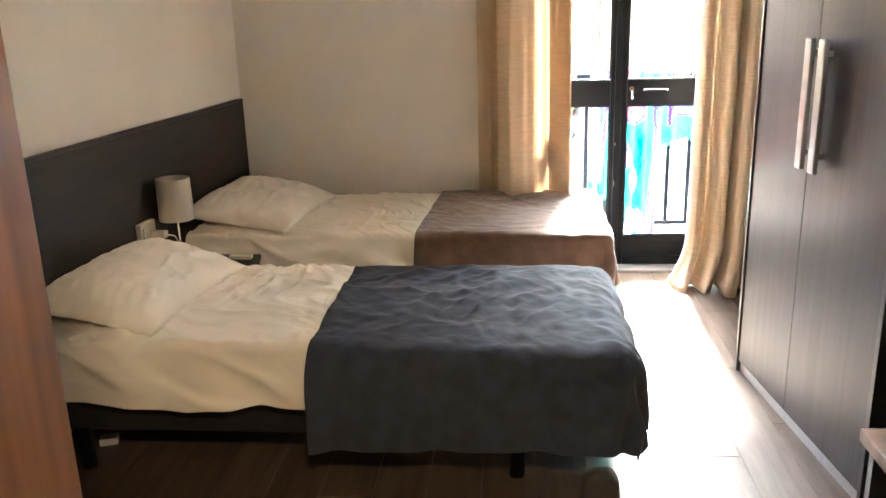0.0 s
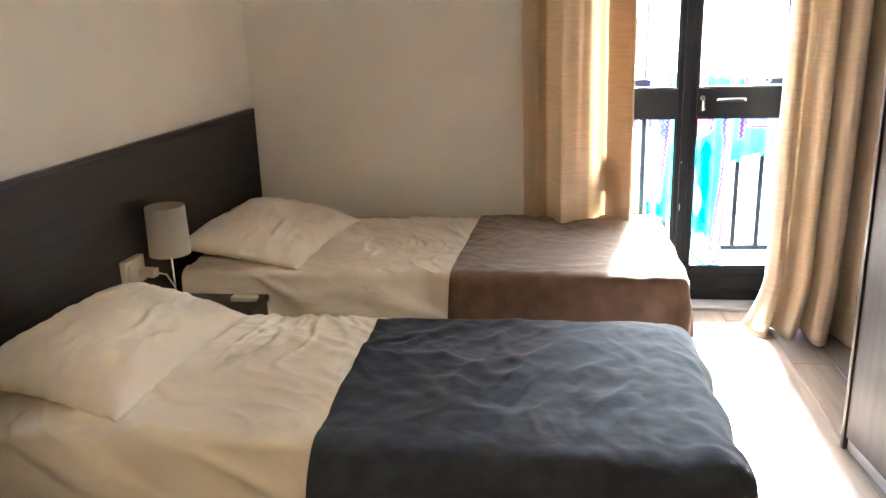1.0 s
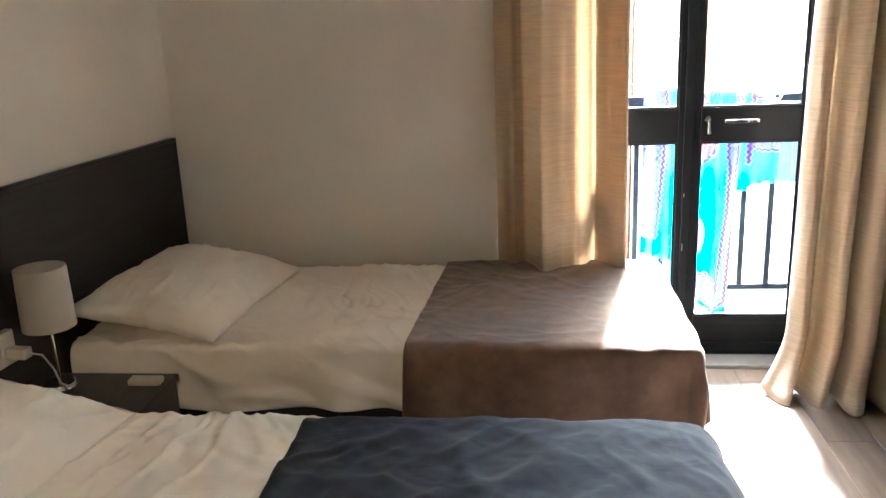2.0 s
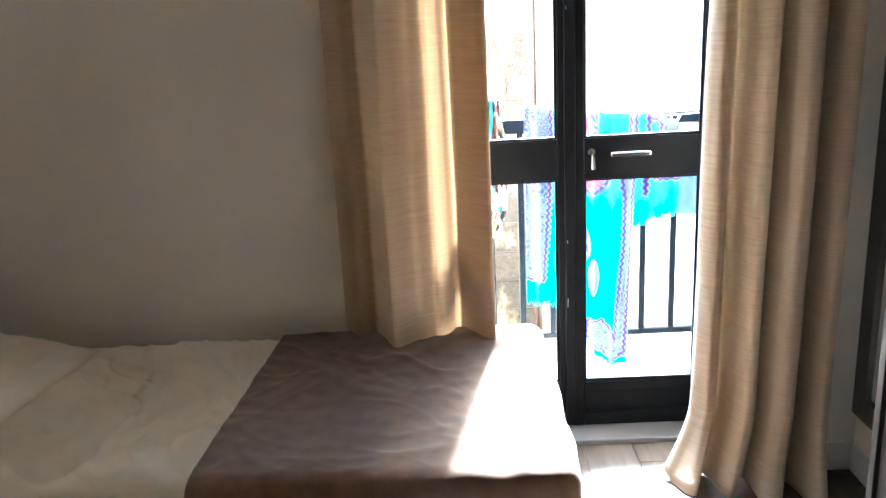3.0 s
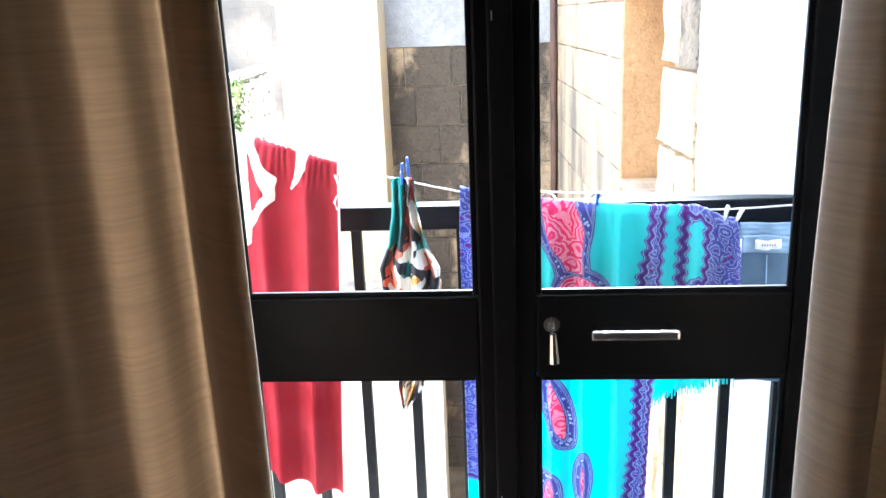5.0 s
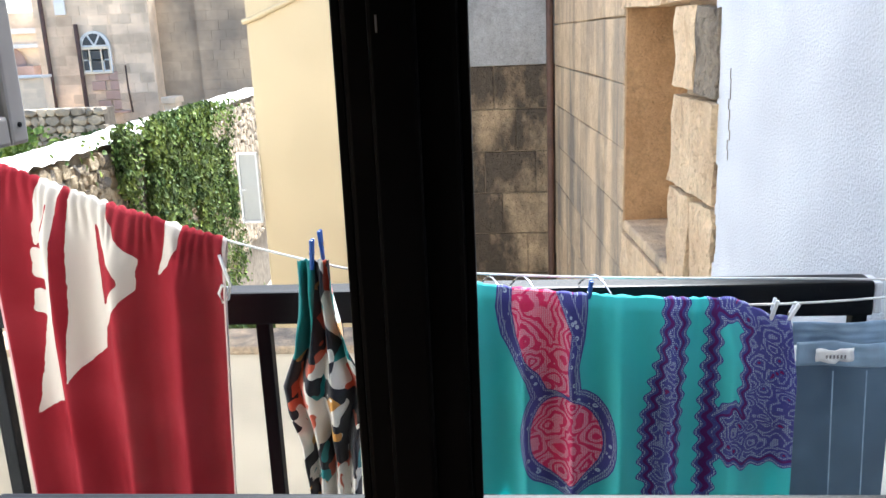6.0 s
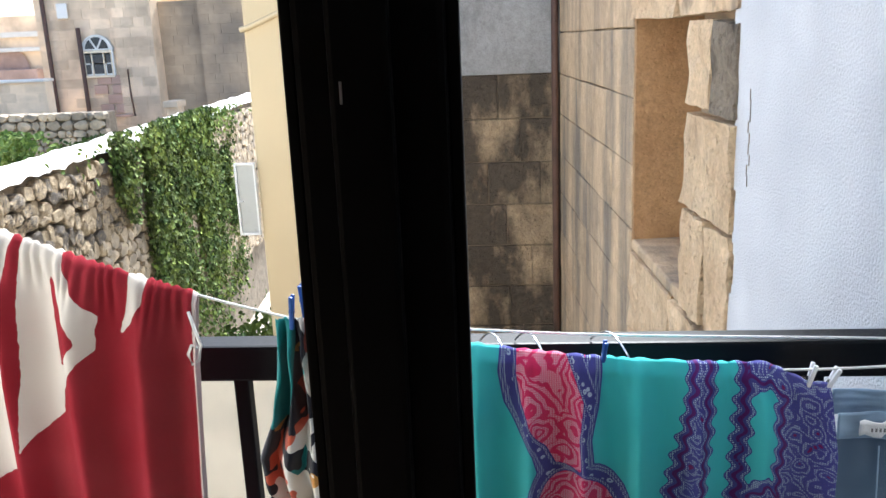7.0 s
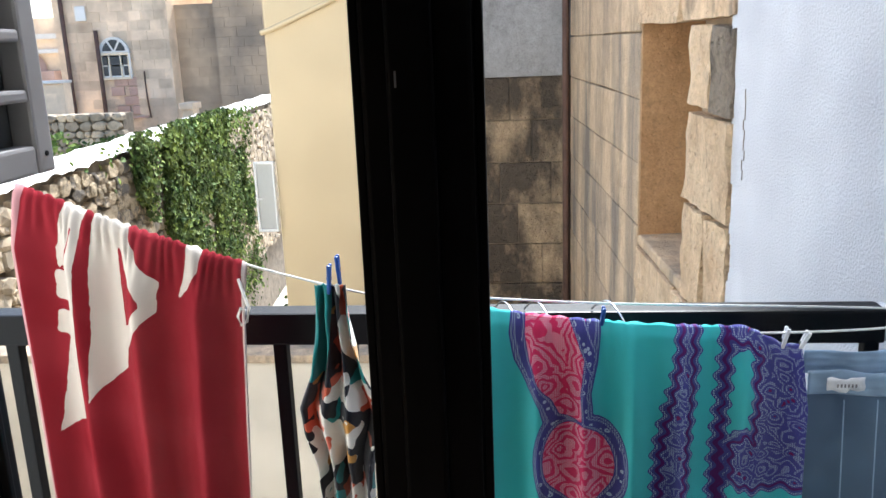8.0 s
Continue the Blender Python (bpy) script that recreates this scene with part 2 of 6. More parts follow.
def stone_mat(name, light, mid, stain, cover, streak, scale=2.2, rand=0.35, pits=0.6, soft=0.12):
    """Weathered stone: two warm tones, dark stains that run downwards, light scuffs and pitted relief."""
    m = bpy.data.materials.new(name)
    m.use_nodes = True
    n, l = m.node_tree.nodes, m.node_tree.links
    p = n["Principled BSDF"]
    tc = n.new("ShaderNodeTexCoord")

    def noise_at(sc, stretch=(1, 1, 1), detail=7.0, off=0.0):
        mp, t = n.new("ShaderNodeMapping"), n.new("ShaderNodeTexNoise")
        mp.inputs["Scale"].default_value, mp.inputs["Location"].default_value = stretch, (off, off, off)
        l.new(tc.outputs["Object"], mp.inputs[0])
        l.new(mp.outputs[0], t.inputs["Vector"])
        t.inputs["Scale"].default_value, t.inputs["Detail"].default_value, t.inputs["Roughness"].default_value = sc, detail, 0.62
        return t.outputs[0]

    def ramp(src, a, b):
        r = n.new("ShaderNodeMapRange")
        r.inputs[1].default_value, r.inputs[2].default_value = a, b
        l.new(src, r.inputs[0])
        return r.outputs[0]

    def mixc(f, a, b):
        x = n.new("ShaderNodeMix")
        x.data_type = "RGBA"
        l.new(f, x.inputs[0])
        for i, c in ((6, a), (7, b)):
            if isinstance(c, tuple):
                x.inputs[i].default_value = (*c, 1)
            else:
                l.new(c, x.inputs[i])
        return x.outputs[2]

    def mth(kind, a, b):
        x = n.new("ShaderNodeMath")
        x.operation = kind
        for i, c in enumerate((a, b)):
            if isinstance(c, (int, float)):
                x.inputs[i].default_value = c
            else:
                l.new(c, x.inputs[i])
        return x.outputs[0]

    rnd_ = n.new("ShaderNodeObjectInfo").outputs["Random"]
    col = mixc(ramp(noise_at(scale * 1.6, off=3.0), 0.35, 0.65), light, mid)
    shift = mth("MULTIPLY", mth("SUBTRACT", rnd_, 0.5), rand)
    mask = ramp(mth("ADD", noise_at(scale, (1, 1, streak), 8.0, 11.0), shift), 0.68 - soft / 2 - cover, 0.68 + soft / 2 - cover)
    col = mixc(mask, col, stain)
    col = mixc(mth("MULTIPLY", ramp(noise_at(scale * 5, (1, 1, 0.6), 6.0, 21.0), 0.6, 0.72), 0.5), col, stain)
    fine = mth("ADD", mth("MULTIPLY", noise_at(75.0, off=5.0), 0.75), mth("MULTIPLY", noise_at(17.0, off=15.0), 0.55))
    h = n.new("ShaderNodeHueSaturation")
    l.new(col, h.inputs["Color"])
    l.new(mth("ADD", mth("MULTIPLY", fine, 1.1), mth("ADD", 0.18, mth("MULTIPLY", rnd_, 0.20))), h.inputs["Value"])
    l.new(h.outputs[0], p.inputs["Base Color"])
    p.inputs["Roughness"].default_value = 0.9
    p.inputs["Specular IOR Level"].default_value = 0.2
    v = n.new("ShaderNodeTexVoronoi")
    v.inputs["Scale"].default_value = 34
    l.new(tc.outputs["Object"], v.inputs["Vector"])
    hgt = mth("ADD", mth("MULTIPLY", noise_at(14.0, off=8.0), 1.2), mth("ADD", mth("MULTIPLY", fine, 0.4), mth("MULTIPLY", ramp(v.outputs["Distance"], 0.0, 0.3), 0.35)))
    b = n.new("ShaderNodeBump")
    b.inputs["Strength"].default_value, b.inputs["Distance"].default_value = pits, 0.03
    l.new(hgt, b.inputs["Height"])
    l.new(b.outputs[0], p.inputs["Normal"])
    return m


M_LIME = stone_mat("honey_limestone", (0.80, 0.60, 0.385), (0.64, 0.45, 0.275), (0.20, 0.15, 0.11), 0.03, 0.7, 3.4, 0.25, 1.3, 0.16)
M_LIMEPIT = stone_mat("pitted_grey_limestone", (0.42, 0.34, 0.25), (0.33, 0.265, 0.195), (0.07, 0.056, 0.045), 0.12, 1.0, 7.0, 0.1, 2.0, 0.2)
M_LIMEST = stone_mat("stained_limestone", (0.60, 0.44, 0.27), (0.40, 0.285, 0.17), (0.085, 0.066, 0.048), 0.265, 0.6, 1.7, 0.10, 1.0, 0.16)
M_LIMEGREY = stone_mat("streaked_limestone", (0.66, 0.485, 0.305), (0.54, 0.39, 0.245), (0.22, 0.185, 0.145), 0.13, 0.16, 3.6, 0.20, 0.8, 0.26)
M_CEMENT = stone_mat("grey_cement_render", (0.34, 0.33, 0.32), (0.26, 0.25, 0.24), (0.12, 0.105, 0.09), 0.05, 0.2, 1.6, 0.1, 0.35)
M_RUBBLE = stone_mat("rubble_stone", (0.62, 0.48, 0.31), (0.44, 0.34, 0.225), (0.17, 0.145, 0.12), 0.09, 0.9, 5.5, 0.5, 1.0, 0.2)
M_RUBBLE_I = mat("rubble_stone_joined", (0.52, 0.40, 0.26), 0.9, 0.2, 5, 50, 0.7, rand=0.6, island=True, tint=(0.24, 0.195, 0.14), dist=0.02)


# ---- mesh helpers ----
def link_mesh(name, bm, material, parent=None, label="", smooth=False):
    me = bpy.data.meshes.new(name)
    bm.to_mesh(me)
    bm.free()
    if smooth:
        for f in me.polygons:
            f.use_smooth = True
    if material:
        me.materials.append(material)
    ob = new(name, me)
    if parent:
        ob.parent = parent
        if parent.type == "EMPTY":
            ob.matrix_parent_inverse = Matrix.Translation(-parent.location)
    if label:
        ob["label"] = label
    return ob


def part(name, bm, material, parent, label="", smooth=False):
    return link_mesh(name, bm, material, parent, label, smooth)


def box(bm, x0, x1, y0, y1, z0, z1, bevel=0.0, seg=2, m=None):
    res = bmesh.ops.create_cube(bm, size=1.0)
    vs = res["verts"]
    for v in vs:
        v.co = Vector((x0 + (v.co.x + 0.5) * (x1 - x0), y0 + (v.co.y + 0.5) * (y1 - y0), z0 + (v.co.z + 0.5) * (z1 - z0)))
        if m:
            v.co = m @ v.co
    if bevel:
        es = list({e for v in vs for e in v.link_edges})
        bmesh.ops.bevel(bm, geom=es, offset=bevel, segments=seg, profile=0.6, affect="EDGES")
    return bm


def boxbm(*a, **k):
    return box(bmesh.new(), *a, **k)


def cyl(bm, p0, p1, r0, r1=None, seg=16):
    p0, p1 = Vector(p0), Vector(p1)
    d = p1 - p0
    m = Matrix.Translation((p0 + p1) / 2) @ d.to_track_quat("Z", "Y").to_matrix().to_4x4()
    bmesh.ops.create_cone(bm, cap_ends=True, segments=seg, radius1=r0, radius2=r0 if r1 is None else r1, depth=d.length, matrix=m)
    return bm


def cylbm(*a, **k):
    return cyl(bmesh.new(), *a, **k)


def tube(name, pts, r, material, parent=None, label="", cyclic=False):
    """A round wire or cord along points."""
    bm = bmesh.new()
    rings = []
    pts = [Vector(p) for p in pts]
    for i, p in enumerate(pts):
        d = pts[min(i + 1, len(pts) - 1)] - pts[max(i - 1, 0)]
        q = d.to_track_quat("Z", "Y")
        rings.append([bm.verts.new(p + q @ Vector((r * math.cos(a), r * math.sin(a), 0))) for a in [k * math.tau / 8 for k in range(8)]])
    for a, b in zip(rings, rings[1:]):
        for k in range(8):
            bm.faces.new((a[k], a[(k + 1) % 8], b[(k + 1) % 8], b[k]))
    bm.faces.new(rings[0][::-1])
    bm.faces.new(rings[-1])
    return link_mesh(name, bm, material, parent, label, True)


def grid(nu, nv, fn):
    """A sheet of nu by nv quads; fn(u, v) gives the place for u and v from 0 to 1."""
    bm = bmesh.new()
    vs = [[bm.verts.new(fn(i / nu, j / nv)) for j in range(nv + 1)] for i in range(nu + 1)]
    for i in range(nu):
        for j in range(nv):
            bm.faces.new((vs[i][j], vs[i + 1][j], vs[i + 1][j + 1], vs[i][j + 1]))
    return bm


def thicken(ob, t):
    s = ob.modifiers.new("thickness", "SOLIDIFY")
    s.thickness, s.offset = t, 0
    return ob


def nz(x, y, z=0.0):
    return noise.noise(Vector((x, y, z)))


def thing(name, label, category, group="", at=(0, 0, 0)):
    e = new(name)
    e.empty_display_size = 0.1
    e.location = at
    return tagged(e, label, category, group)


def structure(ob, label, category=""):
    return tagged(ob, label, category or "", kind="structure")


# ---- room shell ----
FAR_L, FAR_R = 4.60, 4.42            # inner faces of the far wall beside the balcony door
DOOR_Y, X_DL, X_DR = 4.79, 0.24, 1.33  # balcony door plane and its opening
CEIL = 2.75
HB_A = 5.6                            # the bed-head wall is out of square
HB = Matrix.Translation((-1.56, 3.6, 0)) @ Matrix.Rotation(radians(-HB_A), 4, "Z")
WD_A = 6.4
WD = Matrix.Translation((1.154, 3.23, 0)) @ Matrix.Rotation(radians(WD_A), 4, "Z")


def wall(name, bm, label, material=None):
    return structure(link_mesh(name, bm, material or M_WALL), label, "wall")


wall("wall_west", boxbm(-0.26, -0.032, -3.2, 1.3, 0, CEIL, m=HB), "cream painted wall behind the headboard")
wall("wall_north_west", boxbm(-1.9, X_DL, FAR_L, 4.86, 0, CEIL), "cream painted wall beside the balcony door")
wall("wall_north_east", boxbm(X_DR, 2.1, FAR_R, 5.0, 0, CEIL), "white painted wall pier beside the balcony door")
wall("wall_north_lintel", boxbm(X_DL, X_DR, FAR_L, 5.0, 2.42, CEIL), "cream painted wall over the balcony door")
wall("wall_east", boxbm(1.715, 2.0, 0.2, FAR_R, 0, CEIL), "white painted side wall beside the wardrobe")
wall("wall_south", boxbm(-2.3, -0.53, 0.5, 0.68, 0, CEIL), "beige painted wall beside the entrance", M_HALL)
wall("wall_south_east", boxbm(0.72, 2.0, 0.5, 0.68, 0, CEIL), "beige painted wall beside the entrance", M_HALL)
wall("wall_entrance_lintel", boxbm(-0.53, 0.72, 0.5, 0.68, 2.12, CEIL), "cream painted wall over the entrance")
wall("wall_hall_west", boxbm(-0.95, -0.8, -2.2, 0.5, 0, CEIL), "beige painted wall of the hall", M_HALL)
wall("wall_hall_east", boxbm(1.0, 1.15, -2.2, 0.5, 0, CEIL), "beige painted wall of the hall", M_HALL)
wall("wall_hall_south", boxbm(-0.95, 1.15, -2.35, -2.2, 0, CEIL), "beige painted wall at the end of the hall", M_HALL)
structure(link_mesh("ceiling", boxbm(-2.4, 2.1, -2.4, 5.0, CEIL, CEIL + 0.2), M_CEIL), "plain white painted ceiling", "ceiling")
floor = structure(link_mesh("floor", boxbm(-2.4, 2.1, -2.4, 4.9, -0.2, -0.012), M_UNDER), "brown wood-look laminate plank floor", "floor")


def skirting(name, bm):
    return structure(link_mesh(name, bm, M_BASE), "white painted skirting board", "skirting")


skirting("baseboard", boxbm(1.40, 1.705, FAR_R - 0.014, FAR_R - 0.001, 0, 0.1, 0.003))
skirting("baseboard", boxbm(1.70, 1.714, 3.3, FAR_R - 0.016, 0, 0.1, 0.003))
skirting("baseboard", boxbm(-1.5, X_DL - 0.02, FAR_L - 0.014, FAR_L - 0.001, 0, 0.1, 0.003))
structure(link_mesh("door_sill", boxbm(X_DL, X_DR, 4.655, 4.99, -0.01, 0.016, 0.004), M_SHUT), "worn aluminium threshold strip of the balcony door", "sill")

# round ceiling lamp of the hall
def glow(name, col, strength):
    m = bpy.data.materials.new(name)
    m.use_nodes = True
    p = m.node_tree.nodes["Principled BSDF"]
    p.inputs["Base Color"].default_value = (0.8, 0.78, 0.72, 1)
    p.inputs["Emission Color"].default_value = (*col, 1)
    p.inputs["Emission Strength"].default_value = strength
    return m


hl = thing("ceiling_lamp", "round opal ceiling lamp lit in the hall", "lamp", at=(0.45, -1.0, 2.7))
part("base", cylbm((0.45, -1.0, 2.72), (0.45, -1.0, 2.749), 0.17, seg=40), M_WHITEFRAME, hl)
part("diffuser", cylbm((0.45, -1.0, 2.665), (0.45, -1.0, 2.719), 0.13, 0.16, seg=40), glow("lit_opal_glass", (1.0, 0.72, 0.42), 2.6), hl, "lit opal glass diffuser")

# entrance jamb in orange-brown wood
jamb = structure(thing("door_1", "orange-brown wooden frame of the entrance", "door frame", at=(0.1, 0.6, 0)), "orange-brown wooden frame of the entrance", "door frame")
part("jamb", boxbm(-0.528, -0.492, 0.47, 0.71, 0, 2.10, 0.004), M_OAK, jamb)
part("casing", boxbm(-0.61, -0.502, 0.685, 0.702, 0, 2.18, 0.004), M_OAK, jamb)
part("jamb", boxbm(0.684, 0.718, 0.47, 0.71, 0, 2.10, 0.004), M_OAK, jamb)
part("head", boxbm(-0.49, 0.682, 0.47, 0.71, 2.07, 2.105, 0.004), M_OAK, jamb)

# ---- balcony door: two black metal leaves with glass ----
bdoor = structure(thing("door_2", "black metal double balcony door with glass panes", "door", at=(0.78, DOOR_Y, 0)), "black metal double balcony door with glass panes", "door")
fr = bmesh.new()
box(fr, X_DL, 0.285, DOOR_Y - 0.03, DOOR_Y + 0.05, 0.0, 2.42, 0.004)
box(fr, 1.285, X_DR, DOOR_Y - 0.03, DOOR_Y + 0.05, 0.0, 2.42, 0.004)
box(fr, 0.286, 1.284, DOOR_Y - 0.03, DOOR_Y + 0.05, 2.37, 2.42, 0.004)
part("frame", fr, M_BLACK, bdoor)


def leaf(x0, x1, g0, g1):
    """One door leaf with stiles, rails, kick panel and two panes between x0 and x1; glass from g0 to g1."""
    y0, y1 = DOOR_Y - 0.018, DOOR_Y + 0.022
    lf = bmesh.new()
    box(lf, x0, g0, y0, y1, 0.019, 2.365, 0.005)
    box(lf, g1, x1, y0, y1, 0.019, 2.365, 0.005)
    box(lf, g0 + 0.0005, g1 - 0.0005, y0, y1, 1.018, 1.168, 0.004)
    box(lf, g0 + 0.0005, g1 - 0.0005, y0, y1, 2.27, 2.364, 0.004)
    box(lf, g0 + 0.0005, g1 - 0.0005, y0, y1, 0.019, 0.075, 0.004)
    box(lf, g0 + 0.0005, g1 - 0.0005, y0, y1, 0.165, 0.207, 0.004)
    ob = part("leaf", lf, M_BLACK, bdoor)
    part("kick_panel", boxbm(g0 + 0.001, g1 - 0.001, y0 + 0.012, y1 - 0.012, 0.076, 0.164), M_BLACK, ob)
    for z0, z1 in ((0.207, 1.018), (1.168, 2.27)):
        pane = part("pane", boxbm(g0 - 0.004, g1 + 0.004, DOOR_Y, DOOR_Y + 0.006, z0 - 0.004, z1 + 0.004), M_GLASS, ob)
        pane.visible_shadow = False
        beads = bmesh.new()
        w = 0.009
        box(beads, g0, g0 + w, y0 + 0.007, y0 + 0.016, z0, z1, 0.002)
        box(beads, g1 - w, g1, y0 + 0.007, y0 + 0.016, z0, z1, 0.002)
        box(beads, g0 + w, g1 - w, y0 + 0.007, y0 + 0.016, z0, z0 + w, 0.002)
        box(beads, g0 + w, g1 - w, y0 + 0.007, y0 + 0.016, z1 - w, z1, 0.002)
        part("glazing_bead", beads, M_BLACK, ob)
    return ob


leaf_l = leaf(0.287, 0.765, 0.318, 0.721)
leaf_r = leaf(0.768, 1.283, 0.8195, 1.243)
# overlapping astragal on the meeting stile
part("astragal", boxbm(0.746, 0.786, DOOR_Y - 0.034, DOOR_Y - 0.019, 0.03, 2.36, 0.004), M_BLACK, leaf_r)
h = bmesh.new()
for hx in (0.918, 1.042):
    cyl(h, (hx, DOOR_Y - 0.018, 1.112), (hx, DOOR_Y - 0.06, 1.112), 0.006)
box(h, 0.908, 1.052, DOOR_Y - 0.068, DOOR_Y - 0.054, 1.104, 1.12, 0.005, 3)
part("pull_handle", h, M_CHROME, leaf_r, "brushed steel pull handle")
k = bmesh.new()
cyl(k, (0.845, DOOR_Y - 0.018, 1.118), (0.845, DOOR_Y - 0.024, 1.118), 0.014, seg=20)
box(k, 0.8435, 0.8465, DOOR_Y - 0.055, DOOR_Y - 0.022, 1.112, 1.124, 0.001)
cyl(k, (0.845, DOOR_Y - 0.052, 1.112), (0.847, DOOR_Y - 0.05, 1.06), 0.006, 0.01, seg=10)
part("key", k, M_CHROME, leaf_r, "steel key with a small bunch in the lock")
for zz in (0.53, 1.62, 0.78):
    part("scratch", boxbm(0.7535, 0.7552, DOOR_Y - 0.0352, DOOR_Y - 0.0342, zz, zz + 0.014 + 0.02 * (zz < 0.6)), M_ALU, leaf_r, "scratched bare metal")


# ---- curtains ----
def spline_at(pts, u):
    """A point on a smooth curve through the plan points, u from 0 to 1."""
    n = len(pts) - 1
    k = min(int(u * n), n - 1)
    t = u * n - k
    p = [pts[max(0, min(n, k + d))] for d in (-1, 0, 1, 2)]
    return tuple(0.5 * (2 * p[1][i] + (p[2][i] - p[0][i]) * t + (2 * p[0][i] - 5 * p[1][i] + 4 * p[2][i] - p[3][i]) * t * t + (3 * p[1][i] - p[0][i] - 3 * p[2][i] + p[3][i]) * t ** 3) for i in (0, 1))


def curtain(name, plan, z0, z1, seed, label, pool=0.0, lean=0.0):
    """A hanging curtain whose folds follow a plan line; they deepen and wander downwards, and pool spreads the foot."""
    nu, nv = 240, 80

    def fn(u, v):
        low = 1 - v
        w = min(1.0, max(0.0, u + 0.010 * nz(u * 4, v * 2.0, seed) * min(1, 12 * u * (1 - u))))
        x, yy = spline_at(plan, w)
        z = z0 + (z1 - z0) * v
        x += lean * low + 0.006 * nz(u * 5, v * 3, seed + 3) + 0.0022 * nz(u * 26, v * 5, seed + 5)
        yy += 0.010 * nz(u * 6, v * 2.4, seed + 1) * (0.4 + low) + 0.004 * nz(u * 34, v * 3, seed + 2) + 0.0025 * nz(u * 20, v * 26, seed + 7)
        if pool:
            k = max(0.0, 1 - v / 0.10)
            yy -= pool * k * k * (0.55 + 0.6 * nz(u * 7, 0, seed))
            x -= 0.8 * pool * k ** 1.5 * (1 - 0.8 * u)
            z += 0.05 * k * k * max(0.0, nz(u * 8, 1, seed)) + 0.02 * k * (1 - k) * math.sin(34 * u)
            yy -= 0.03 * k * (1 - k) * math.sin(34 * u)
        return Vector((x, yy, z))

    ob = link_mesh(name, grid(nu, nv, fn), M_CURT, None, "", True)
    return thicken(tagged(ob, label, "curtain", "curtains at the balcony door"), 0.002)


CURTAIN_W = [(-0.065, 4.598), (-0.062, 4.54), (-0.03, 4.47), (0.005, 4.445), (0.03, 4.475), (0.055, 4.48), (0.09, 4.40), (0.112, 4.345), (0.13, 4.325), (0.155, 4.335), (0.195, 4.375), (0.225, 4.385),
             (0.26, 4.41), (0.285, 4.405), (0.31, 4.43), (0.328, 4.485), (0.342, 4.505), (0.36, 4.48), (0.385, 4.43), (0.42, 4.385), (0.448, 4.36), (0.46, 4.368), (0.432, 4.395), (0.392, 4.45),
             (0.37, 4.525), (0.375, 4.54), (0.392, 4.51), (0.402, 4.52), (0.385, 4.555), (0.35, 4.57), (0.385, 4.578)]
CURTAIN_E = [(1.24, 4.475), (1.20, 4.48), (1.173, 4.455), (1.181, 4.42), (1.20, 4.39), (1.222, 4.385), (1.24, 4.405), (1.248, 4.455), (1.268, 4.475), (1.288, 4.45), (1.296, 4.39), (1.313, 4.34), (1.335, 4.325), (1.355, 4.34),
             (1.365, 4.39), (1.379, 4.405), (1.391, 4.37), (1.402, 4.32), (1.427, 4.285), (1.457, 4.28), (1.477, 4.31), (1.486, 4.36), (1.503, 4.385), (1.52, 4.355), (1.535, 4.305), (1.56, 4.28), (1.59, 4.305), (1.61, 4.37)]
curtain("curtain", CURTAIN_W, 0.08, 2.62, 1.3, "beige sateen floor-length curtain drawn aside behind the bed")
curtain("curtain", CURTAIN_E, 0.006, 2.62, 4.1, "beige sateen floor-length curtain puddling on the floor", pool=0.13, lean=-0.03)
rod = thing("curtain_rod", "dark metal curtain rod over the balcony door", "curtain rod", at=(0.75, 4.42, 2.62))
part("pole", cylbm((-0.4, 4.42, 2.64), (1.7, 4.42, 2.64), 0.013), M_BLACK, rod)
for bx in (-0.3, 1.62):
    part("bracket", boxbm(bx - 0.01, bx + 0.01, 4.4, (FAR_L if bx < 0 else FAR_R) + 0.0, 2.62, 2.66, 0.003), M_BLACK, rod)


# ---- beds ----
def soft_drop(o, r):
    """Run of cloth over an edge of radius r: how far out and how far down."""
    if o <= 0:
        return 0.0, 0.0
    a = min(o / r, math.pi / 2)
    return r * math.sin(a), r * (1 - math.cos(a)) + max(0.0, o - r * math.pi / 2)


def ridge(v, w):
    """A soft crease where v passes zero."""
    return math.exp(-(v / w) ** 2)


